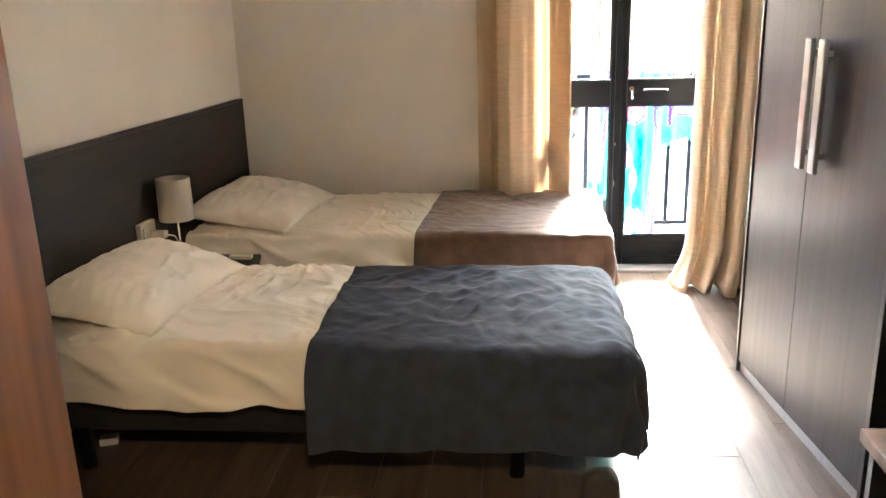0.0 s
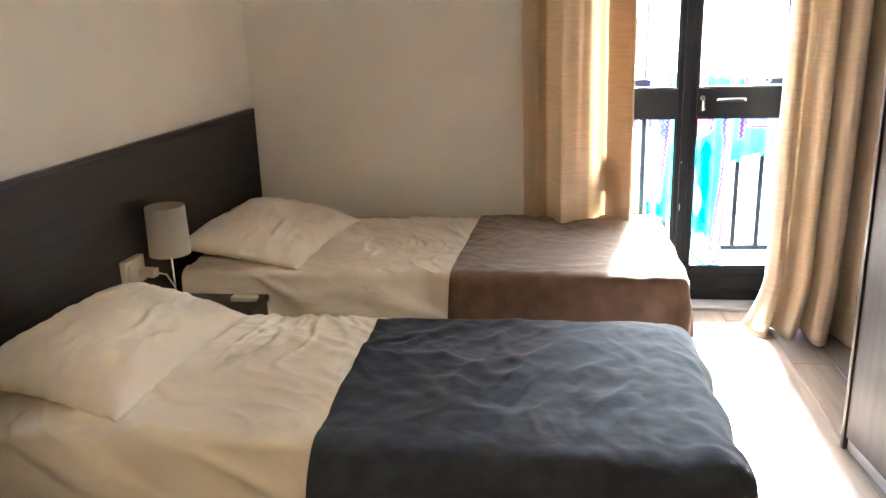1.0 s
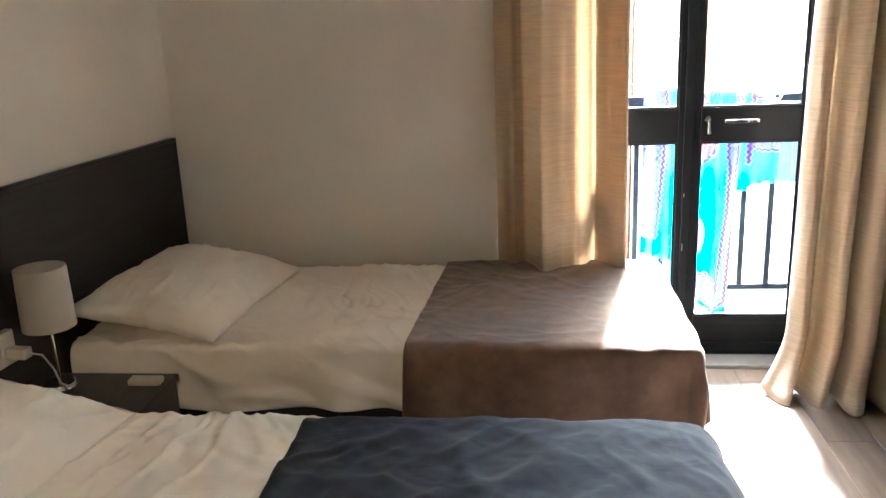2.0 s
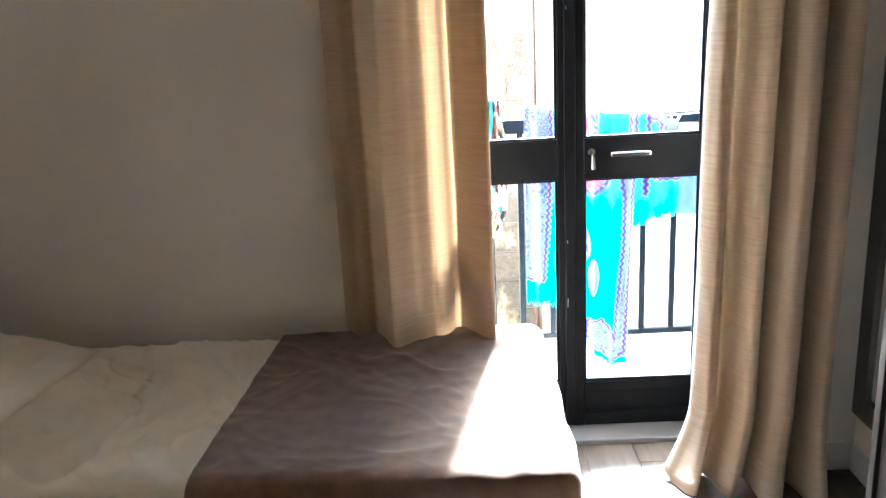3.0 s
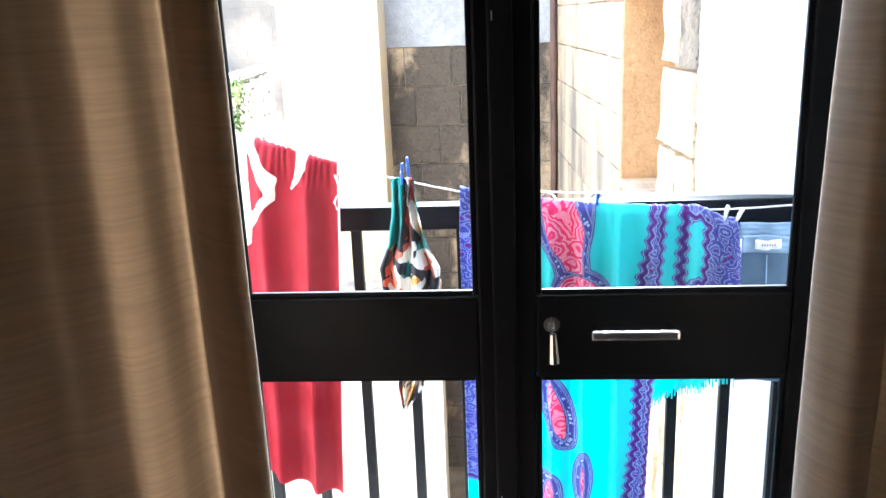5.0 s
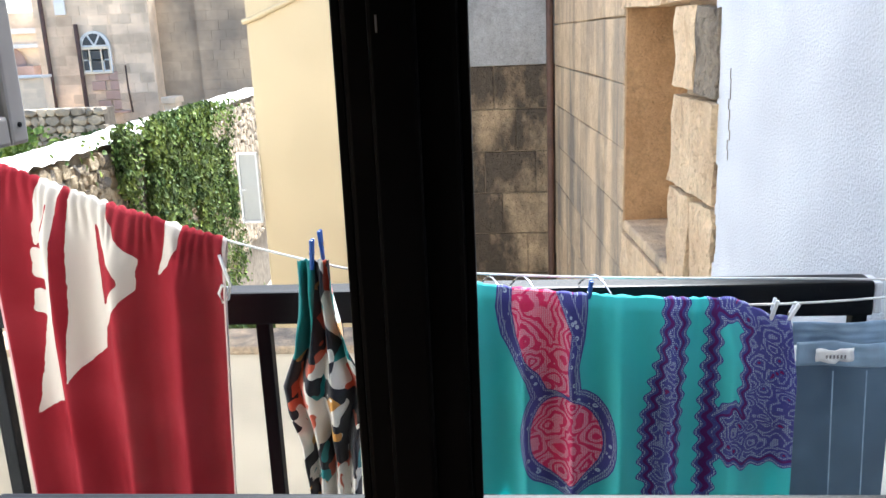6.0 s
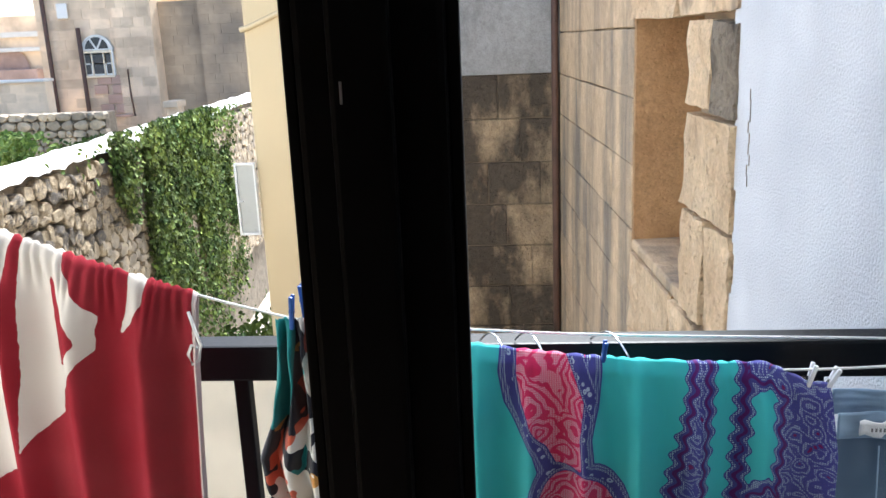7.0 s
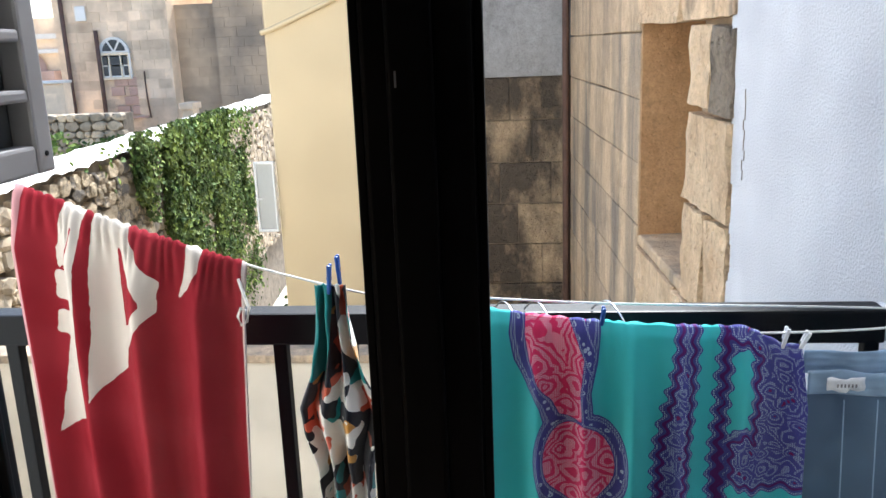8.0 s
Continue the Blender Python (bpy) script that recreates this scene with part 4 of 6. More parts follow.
def add_field(ob, name, outlines, wave=0.0):
    """Stores on each point of a cloth how far it lies inside the outlines of its print."""
    me = ob.data
    co = np.zeros(len(me.vertices) * 3)
    me.attributes["flat"].data.foreach_get("vector", co)
    x, z = co[0::3], co[1::3]
    x, z = x + wave * np.sin(205 * z), z + wave * np.sin(205 * x)
    f_ = me.attributes.new(name, "FLOAT", "POINT")
    f_.data.foreach_set("value", np.max([inside(x, z, o) for o in outlines], axis=0).astype(np.float32))


def field(n, name):
    at = n.new("ShaderNodeAttribute")
    at.attribute_name = name
    return at.outputs["Fac"]


# outlines of the print, in metres from the cloth's left edge and down from the line
PAISLEY = [[(0.144, 0.08), (0.132, -0.034), (0.139, -0.082), (0.159, -0.123), (0.185, -0.155), (0.20, -0.20), (0.285, -0.20), (0.283, -0.153), (0.28, -0.121), (0.289, -0.071), (0.293, -0.016), (0.293, 0.08)],
           oval(0.253, -0.262, 0.086, 0.108), oval(0.194, -0.553, 0.045, 0.118, -0.20), oval(0.262, -0.747, 0.032, 0.092), oval(0.172, -0.809, 0.042, 0.085)]
SASH = [[(0.225, 0.08), (0.254, 0.08), (0.256, 0.02), (0.289, -0.053), (0.282, -0.097), (0.254, -0.044), (0.23, 0.02)]]
BORDER = [[(0.428, 0.08), (0.422, -0.032), (0.409, -0.093), (0.397, -0.162), (0.387, -0.226), (0.386, -0.331), (0.394, -0.36), (0.39, -0.608), (0.364, -0.922), (0.349, -1.133), (0.406, -1.137),
           (0.416, -0.921), (0.431, -0.608), (0.437, -0.36), (0.443, -0.314), (0.449, -0.204), (0.458, -0.097), (0.464, 0.08)],
          [(0.496, 0.08), (0.497, -0.03), (0.492, -0.078), (0.488, -0.158), (0.484, -0.221), (0.482, -0.312), (0.483, -0.365), (0.501, -0.364), (0.506, -0.272), (0.503, -0.202), (0.504, -0.127), (0.513, -0.047), (0.519, -0.026), (0.529, 0.08)],
          [(0.523, 0.08), (0.70, 0.08), (0.70, -0.297), (0.573, -0.294), (0.507, -0.282), (0.503, -0.202), (0.533, -0.17), (0.552, -0.179), (0.549, -0.151), (0.556, -0.108), (0.55, -0.077), (0.558, -0.038), (0.526, -0.029), (0.501, -0.03), (0.499, 0.08)],
          [(-0.2, 0.08), (0.084, 0.08), (0.075, -0.285), (0.045, -0.79), (-0.2, -0.81)],
          [(0.227, -0.956), (0.301, -0.952), (0.353, -1.015), (0.374, -1.073), (0.396, -1.144), (0.342, -1.158), (0.216, -1.045)]]


def sarong_material():
    m = cloth_mat("turquoise_printed_cotton", TEAL, 0.1, 900, 0.42)
    n, l, p, x, z, vec = pattern_nodes(m)

    wn, warp = n.new("ShaderNodeTexNoise"), n.new("ShaderNodeVectorMath")
    wn.inputs["Scale"].default_value = 28
    l.new(vec, wn.inputs["Vector"])
    warp.operation = "MULTIPLY_ADD"
    warp.inputs[1].default_value = (0.030, 0.030, 0.0)
    l.new(wn.outputs["Color"], warp.inputs[0])
    l.new(vec, warp.inputs[2])

    def cells(sc):
        v = n.new("ShaderNodeTexVoronoi")
        v.inputs["Scale"].default_value = sc
        l.new(warp.outputs[0] if sc < 60 else vec, v.inputs["Vector"])
        return v.outputs["Distance"]

    def less(a, b):
        return op(n, l, "LESS_THAN", a, b)

    def both(a, b):
        return op(n, l, "MULTIPLY", a, b)

    dots = op(n, l, "GREATER_THAN", both(op(n, l, "SINE", op(n, l, "MULTIPLY", op(n, l, "ADD", x, z), 1050)), op(n, l, "SINE", op(n, l, "MULTIPLY", op(n, l, "SUBTRACT", x, z), 1050))), 0.12)
    rings = op(n, l, "GREATER_THAN", op(n, l, "SINE", op(n, l, "MULTIPLY", cells(20), 36.0)), -0.15)
    curls = op(n, l, "GREATER_THAN", op(n, l, "SINE", op(n, l, "MULTIPLY", cells(40), 26.0)), 0.35)
    bloom = less(cells(40), 0.15)
    pale = (0.87, 0.62, 0.74)
    pink = blend(n, l, both(rings, op(n, l, "MULTIPLY_ADD", dots, 0.70, 0.22)), PINK, pale)
    navy = blend(n, l, both(curls, op(n, l, "MULTIPLY_ADD", dots, 0.62, 0.12)), NAVY, DOT)
    navy = blend(n, l, bloom, navy, (0.20, 0.015, 0.13))
    cur = n.new("ShaderNodeTexNoise")
    cur.inputs["Scale"].default_value = 9.0
    l.new(vec, cur.inputs["Vector"])
    col = blend(n, l, cur.outputs[0], TEAL, (0.095, 0.60, 0.615))
    # wavy borders: dotted rim, purple wave, then vines on navy
    d = op(n, l, "ADD", field(n, "border"), 0.004)
    col = blend(n, l, op(n, l, "GREATER_THAN", d, 0.0), col, NAVY)
    col = blend(n, l, op(n, l, "GREATER_THAN", d, 0.021), col, navy)
    col = blend(n, l, band(n, l, d, 0.0095, 0.0148), col, (0.12, 0.018, 0.16))
    for c in (0.0035, 0.0185):
        col = blend(n, l, both(dots, band(n, l, d, c - 0.0017, c + 0.0017)), col, DOT)
    # paisley: double dotted rim, flowered ring, curled pink heart
    d = field(n, "paisley")
    col = blend(n, l, op(n, l, "GREATER_THAN", d, 0.0), col, NAVY)
    flower = both(less(cells(85), 0.34), op(n, l, "GREATER_THAN", cells(85), 0.13))
    col = blend(n, l, both(flower, band(n, l, d, 0.0115, 0.0195)), col, DOT)
    for c in (0.004, 0.0085, 0.0225):
        col = blend(n, l, both(dots, band(n, l, d, c - 0.0016, c + 0.0016)), col, DOT)
    col = blend(n, l, op(n, l, "GREATER_THAN", d, 0.026), col, pink)
    e = field(n, "sash")
    col = blend(n, l, op(n, l, "GREATER_THAN", e, 0.0), col, NAVY)
    col = blend(n, l, both(flower, op(n, l, "GREATER_THAN", e, 0.005)), col, DOT)
    col = blend(n, l, both(dots, band(n, l, e, 0.001, 0.004)), col, DOT)
    set_colour(m, col)
    return m


STROKES = [[(0.097, 0.05), (0.125, 0.05), (0.118, 0), (0.084, -0.106), (0.058, -0.124), (0.059, -0.09), (0.075, -0.046)], [(0.053, -0.13), (0.08, -0.125), (0.073, -0.183), (0.051, -0.188)],
           [(0.05, -0.209), (0.07, -0.203), (0.062, -0.253), (0.046, -0.257)],
           [(0.122, 0.05), (0.140, 0.05), (0.121, -0.036), (0.112, -0.145), (0.102, -0.265), (0.08, -0.403), (0.033, -0.456), (0.061, -0.257), (0.086, -0.117), (0.105, -0.052)],
           [(0.146, 0.05), (0.17, 0.05), (0.181, -0.043), (0.175, -0.113), (0.178, -0.22), (0.17, -0.277), (0.113, -0.356), (0.13, -0.215), (0.135, -0.083), (0.137, -0.023)],
           [(0.15, 0.05), (0.194, 0.05), (0.203, -0.02), (0.231, -0.063), (0.259, -0.08), (0.254, -0.135), (0.206, -0.194), (0.176, -0.229), (0.177, -0.189), (0.232, -0.131), (0.231, -0.12), (0.197, -0.075), (0.18, -0.036), (0.173, -0.009)],
           [(0.303, 0.05), (0.337, 0.05), (0.329, -0.037), (0.306, -0.075), (0.281, -0.105), (0.297, -0.055), (0.303, -0.023)]]


def towel_material():
    m = cloth_mat("red_terry_towel", (0.20, 0.008, 0.014), 0.25, 260, 0.06, sheen=0.0, spec=0.03)
    n, l, p, x, z, vec = pattern_nodes(m)

    def speckle(sc, det):
        t = n.new("ShaderNodeTexNoise")
        t.inputs["Scale"].default_value, t.inputs["Detail"].default_value = sc, det
        l.new(vec, t.inputs["Vector"])
        return t.outputs[0]

    worn = op(n, l, "MULTIPLY", op(n, l, "MULTIPLY_ADD", speckle(7.0, 3.0), 1.6, -0.4), op(n, l, "MULTIPLY_ADD", speckle(420.0, 2.0), 1.2, 0.2))
    col = blend(n, l, worn, (0.17, 0.010, 0.016), (0.29, 0.034, 0.046))
    white = blend(n, l, speckle(260.0, 3.0), (0.44, 0.40, 0.36), (0.56, 0.52, 0.47))
    edge = op(n, l, "ADD", field(n, "strokes"), op(n, l, "MULTIPLY", op(n, l, "SUBTRACT", speckle(60.0, 3.0), 0.5), 0.006))
    col = blend(n, l, op(n, l, "GREATER_THAN", edge, 0.0), col, white)
    col = blend(n, l, op(n, l, "LESS_THAN", x, 0.014), col, (0.42, 0.22, 0.23))
    col = blend(n, l, op(n, l, "GREATER_THAN", x, 0.403), col, (0.50, 0.42, 0.40))
    set_colour(m, col)
    return m


def swim_material():
    m = cloth_mat("floral_swimwear", (0.02, 0.2, 0.2), 0.1, 700, 0.15, 0.6)
    n, l, p, x, z, vec = pattern_nodes(m)
    vor = n.new("ShaderNodeTexVoronoi")
    vor.inputs["Scale"].default_value = 30
    mp = n.new("ShaderNodeMapping")
    mp.inputs["Scale"].default_value = (1.3, 0.8, 1)
    l.new(vec, mp.inputs[0])
    nn = n.new("ShaderNodeTexNoise")
    nn.inputs["Scale"].default_value = 16
    l.new(mp.outputs[0], nn.inputs["Vector"])
    add = n.new("ShaderNodeMix")
    add.data_type = "RGBA"
    add.inputs[0].default_value = 0.12
    l.new(mp.outputs[0], add.inputs[6])
    l.new(nn.outputs["Color"], add.inputs[7])
    l.new(add.outputs[2], vor.inputs["Vector"])
    rp = n.new("ShaderNodeValToRGB")
    rp.color_ramp.interpolation = "CONSTANT"
    e = rp.color_ramp.elements
    e[0].position, e[0].color = 0.0, (0.012, 0.012, 0.02, 1)
    e[1].position, e[1].color = 0.22, (0.72, 0.70, 0.66, 1)
    for pos, c in ((0.52, (0.02, 0.24, 0.25, 1)), (0.66, (0.50, 0.10, 0.05, 1)), (0.74, (0.012, 0.012, 0.02, 1)), (0.93, (0.55, 0.27, 0.05, 1))):
        q = e.new(pos)
        q.color = c
    sp = n.new("ShaderNodeSeparateColor")
    l.new(vor.outputs["Color"], sp.inputs[0])
    l.new(sp.outputs[0], rp.inputs[0])
    top = op(n, l, "GREATER_THAN", z, -0.17)
    teal_side = op(n, l, "MULTIPLY", top, op(n, l, "LESS_THAN", op(n, l, "MULTIPLY_ADD", z, -0.2, x), 0.082))
    set_colour(m, blend(n, l, teal_side, rp.outputs[0], (0.015, 0.22, 0.22)))
    return m


def flat_cloth(name, nu, nv, fn, material, parent=None, label="", keep=None):
    """A hanging cloth; fn(u, v) gives its place and its flat x and z for the print. keep(x, z) cuts its outline."""
    bm = bmesh.new()
    lay = bm.verts.layers.float_vector.new("flat")
    rows = []
    for i in range(nu + 1):
        row = []
        for j in range(nv + 1):
            p, f = fn(i / nu, j / nv)
            v = bm.verts.new(p)
            v[lay] = Vector((f[0], f[1], 0))
            row.append(v)
        rows.append(row)
    for i in range(nu):
        for j in range(nv):
            q = (rows[i][j], rows[i + 1][j], rows[i + 1][j + 1], rows[i][j + 1])
            if keep is None or keep(sum(v[lay].x for v in q) / 4, sum(v[lay].y for v in q) / 4):
                bm.faces.new(q)
    bmesh.ops.delete(bm, geom=[v for v in bm.verts if not v.link_faces], context="VERTS")
    ob = link_mesh(name, bm, material, parent, label, True)
    thicken(ob, 0.0018)
    return ob


def hung(x0, w, drop_front, drop_back, folds, amp, seed, taper=0.0, gather=0.0, ruff=0.0):
    """Cloth folded over the line at x0..x0+w: v runs from the front hem over the line to the back hem."""
    tot = drop_front + drop_back

    def fn(u, v):
        s = v * tot - drop_front                # below 0 in front, above 0 behind
        d = abs(s)
        side = -1 if s < 0 else 1
        k = min(1.0, d / 0.10)
        ph = math.tau * folds * (u + 0.05 * math.sin(4 * u + seed))
        off = 0.012 * min(1.0, d / 0.02) + amp * k * (0.5 + 0.5 * math.sin(ph + 0.4 * side)) + 0.006 * k * nz(u * 9, s * 5, seed)
        x = x0 + w * u + 0.006 * k * math.cos(ph) - taper * d * (u - 0.2) + gather * (u - 0.5) * (1 - k)
        x -= 0.06 * k * (u - 0.5) * (side > 0)
        z = line_z(x) - d + 0.004 * (1 - k) + 0.004 * nz(u * 12, s * 6, seed) * k + ruff * math.exp(-d / 0.03) * (math.sin(150 * u + 6 * nz(u * 8, 0, seed)) + nz(u * 40, 0, seed))
        off += 1.6 * ruff * math.exp(-((d - 0.035) / 0.03) ** 2) * math.sin(150 * u + 6 * nz(u * 8, 0, seed))
        return Vector((x, LY + side * off, z)), (w * u, s if s < 0 else -s)

    return fn


M_TOWEL, M_SARONG, M_SWIM = towel_material(), sarong_material(), swim_material()
tw = flat_cloth("beach_towel", 200, 190, hung(-0.045, 0.41, 0.93, 0.55, 4.3, 0.046, 1.0, 0.07, ruff=0.0022), M_TOWEL)
add_field(tw, "strokes", STROKES)
tagged(tw, "red terry beach towel with large white strokes over the line", "towel")
tube("hang_loop", [(0.354, LY - 0.02, 1.262), (0.364, LY - 0.028, 1.235), (0.372, LY - 0.03, 1.21), (0.366, LY - 0.03, 1.185), (0.355, LY - 0.03, 1.178), (0.350, LY - 0.03, 1.195), (0.357, LY - 0.03, 1.21), (0.366, LY - 0.03, 1.205)], 0.0028, M_CORD, tw, "white cotton hanging loop")


def sarong_keep(x, z):
    fr_ = 0.012 * math.sin(x * 900) + 0.022 * nz(x * 60, 3.0) + 0.02 * nz(x * 18, 5.0)
    if x < 0.12:
        return z > -0.90 + fr_
    if x < 0.445 + 0.03 * z:
        return z > -1.03 - 0.9 * max(0.0, x - 0.16) + 1.9 * max(0.0, x - 0.37) + fr_
    return z > -0.50 + 0.30 * max(0.0, x - 0.46) + fr_


def sarong_fn():
    base = hung(0.66, 0.675, 1.32, 0.35, 7.0, 0.032, 5.0, ruff=0.0012)

    def fn(u, v):
        p, f = base(u, v)
        f = (f[0] - 0.04, f[1])
        p.z += 0.006
        p.y -= 0.012 * min(1.0, abs(f[1]) / 0.1) * (0.5 + 0.5 * nz(u * 26, f[1] * 1.5, 9.0))
        if u > 0.86 and abs(f[1]) < 0.2:
            p.z -= 0.035 * min(1.0, (u - 0.86) / 0.1)
        return p, f

    return fn


sg = flat_cloth("sarong", 240, 420, sarong_fn(), M_SARONG, keep=sarong_keep)
for _name, _outlines in (("paisley", PAISLEY), ("sash", SASH), ("border", BORDER)):
    add_field(sg, _name, _outlines, 0.0042 if _name == "border" else 0.0)
tagged(sg, "turquoise sarong printed with pink and purple paisley over the line", "sarong")
SWIM_D, SWIM_W = (0.0, 0.10, 0.16, 0.225, 0.27, 0.34, 0.50, 0.56, 0.62), (0.055, 0.068, 0.092, 0.150, 0.142, 0.10, 0.085, 0.06, 0.012)


def swim_fn(u, v):
    """Gathered straps that widen into cups and hang to a tied point."""
    d = 0.62 * v
    w = float(np.interp(d, SWIM_D, SWIM_W))
    k = min(1.0, d / 0.05)
    x = 0.522 + (u - 0.5) * w + 0.010 * math.sin(4 * d) - 0.03 * max(0.0, d - 0.5) / 0.12 + 0.004 * nz(u * 7, d * 14, 4.0) * k
    y = LY - 0.03 - k * (0.022 * math.sin(math.tau * 3.2 * u + 5 * d) + 0.012 * nz(u * 6, d * 10, 2.0) + 0.035 * math.exp(-((d - 0.235) / 0.07) ** 2) * math.sin(math.pi * u))
    return Vector((x, y, line_z(0.51) + 0.006 - d + 0.006 * nz(u * 9, d * 5, 7.0))), (0.16 * u, -d)


sw = flat_cloth("swimsuit", 90, 130, swim_fn, M_SWIM)
tagged(sw, "floral teal and orange swimsuit pegged to the line", "swimsuit")


def peg(x, y, z, lean, material, label):
    t = thing("clothes_peg", label, "clothes peg", "pegs on the line", at=(x, y, z))
    m = Matrix.Translation((x, y, z)) @ Matrix.Rotation(radians(lean), 4, "Y") @ Matrix.Scale(0.72, 4)
    part("jaw", boxbm(-0.0045, 0.0045, -0.009, -0.002, -0.035, 0.04, 0.002, m=m @ Matrix.Rotation(radians(6), 4, "X")), material, t)
    part("jaw", boxbm(-0.0045, 0.0045, 0.002, 0.009, -0.035, 0.04, 0.002, m=m @ Matrix.Rotation(radians(-6), 4, "X")), material, t)
    part("spring", cylbm(m @ Vector((-0.006, 0, 0.004)), m @ Vector((0.006, 0, 0.004)), 0.004, seg=10), M_CHROME, t)


peg(0.522, LY - 0.035, 1.262, 4, M_TEALPEG, "blue plastic peg holding the swimsuit")
peg(0.534, LY - 0.01, 1.272, -3, M_TEALPEG, "blue plastic peg holding the swimsuit")
peg(0.995, LY, line_z(0.995) + 0.006, 8, M_TEALPEG, "blue plastic peg holding the sarong")
peg(1.305, LY, line_z(1.305) - 0.022, 14, M_WHITEPEG, "white plastic peg holding the sarong")
peg(1.335, LY, line_z(1.335) - 0.028, 26, M_WHITEPEG, "white plastic peg holding the jeans")

# jeans folded over the line
M_DENIM = cloth_mat("blue_denim", (0.10, 0.155, 0.225), 0.25, 500, 0.0, tint=(0.075, 0.115, 0.17), scale=9)
M_DENIML = cloth_mat("faded_denim_waistband", (0.33, 0.46, 0.61), 0.2, 500, 0.0, scale=14)
jn = thing("jeans", "blue denim jeans hung by the waist from the line", "jeans", at=(1.45, LY, 0.7))
flat = lambda x0, w, z0, z1, y, s: (lambda u, v: (Vector((x0 + w * u, y - 0.004 * math.sin(math.tau * 2 * u + s) - 0.005 * nz(u * 6, v * 7, s), z0 + (z1 - z0) * v + 0.002 * math.sin(5 * u + s))), (w * u, v)))
flat_cloth("body", 50, 60, flat(1.345, 0.24, 0.70, 1.05, LY - 0.012, 2.0), M_DENIM, jn)
flat_cloth("waistband", 50, 8, flat(1.343, 0.245, 1.042, 1.085, LY - 0.018, 2.0), M_DENIML, jn, "faded denim waistband")
flat_cloth("lining", 50, 10, flat(1.345, 0.24, 1.07, 1.112, LY + 0.012, 3.0), M_DENIML, jn, "faded inside of the waistband")
flat_cloth("size_label", 6, 3, flat(1.372, 0.062, 1.054, 1.077, LY - 0.0285, 2.4), M_WHITEPEG, jn, "small white sewn label")
for i in range(6):
    part("print_bar", boxbm(1.386 + i * 0.006, 1.389 + i * 0.006, LY - 0.0372, LY - 0.0366, 1.063, 1.069), M_SHUT, jn)
for sx_ in (1.40, 1.455, 1.51):
    tube("seam", [(sx_ + 0.01 * t, LY - 0.036, 1.04 - 0.30 * t) for t in (0, 0.25, 0.5, 0.75, 1)], 0.0012, M_DENIML, jn)


# ---- courtyard walls ----
SW0, SW1 = Vector((1.62, 5.0, 0)), Vector((1.25, 10.9, 0))
SA = (SW1 - SW0).normalized()
SN = Vector((-SA.y, SA.x, 0))          # towards the courtyard


def side(y, out=0.0, z=0.0):
    """A point on the side wall at the given y, set out by the given distance."""
    t = (y - SW0.y) / SA.y
    return SW0 + SA * t + SN * out + Vector((0, 0, z))


def slab(bm, ya, yb, z0, z1, o0, o1, jit=0.0, bev=0.0, seed=0, rough=0.0):
    """A block of the side wall between two places along it, from o0 to o1 outwards."""
    rnd = random.Random(seed)
    j = lambda: rnd.uniform(-jit, jit)
    res = bmesh.ops.create_cube(bm, size=1.0)
    for v in res["verts"]:
        y = ya if v.co.y < 0 else yb
        v.co = side(y + j(), (o1 if v.co.x < 0 else o0) + j() * 0.4, (z0 if v.co.z < 0 else z1) + j())
    if bev:
        bmesh.ops.bevel(bm, geom=list({e for v in res["verts"] for e in v.link_edges}), offset=bev, segments=2, profile=0.5, affect="EDGES")
    if rough:
        bmesh.ops.subdivide_edges(bm, edges=bm.edges[:], cuts=7, use_grid_fill=True)
        for v in bm.verts:
            p = v.co * 1.0
            d = nz(p.y * 9, p.z * 9, seed) + 0.5 * nz(p.y * 23, p.z * 23, seed + 3)
            v.co += SN * rough * d + Vector((0, rough * 0.7 * nz(p.z * 14, p.x * 9, seed + 5), rough * 0.7 * nz(p.y * 14, p.x * 9, seed + 7)))
    return bm


structure(link_mesh("wall_white_render", slab(bmesh.new(), 5.0, 6.66, -3.5, 3.2, -0.5, 0.0), M_WHITEWALL), "rough white rendered neighbouring wall", "wall")
stonewall = structure(link_mesh("wall_old_stone", slab(slab(slab(slab(bmesh.new(), 6.662, 7.22, -3.5, 2.9, -0.5, -0.045), 8.15, 10.9, -3.5, 2.9, -0.5, -0.03), 7.221, 8.149, -3.5, 0.69, -0.5, -0.03), 7.221, 8.149, 1.71, 2.9, -0.5, -0.03), M_JOINT), "old honey-coloured limestone wall with an opening", "wall")
structure(link_mesh("wall_opening_back", slab(bmesh.new(), 7.1, 8.3, 0.3, 2.0, -0.62, -0.51), M_LIME), "back of the recess in the old wall", "wall")
part("recess_side", slab(bmesh.new(), 8.11, 8.1495, 0.69, 1.71, -0.5, -0.005), stone_mat("plastered_recess", (0.42, 0.25, 0.125), (0.34, 0.195, 0.095), (0.14, 0.095, 0.06), 0.05, 0.8, 2.4, 0.1, 0.4), stonewall, "orange-brown plastered side of the recess")
part("recess_sill", slab(bmesh.new(), 7.2, 8.13, 0.65, 0.705, -0.5, 0.0, 0.006, 0.01, 4), M_LIMEGREY, stonewall, "worn stone sill")
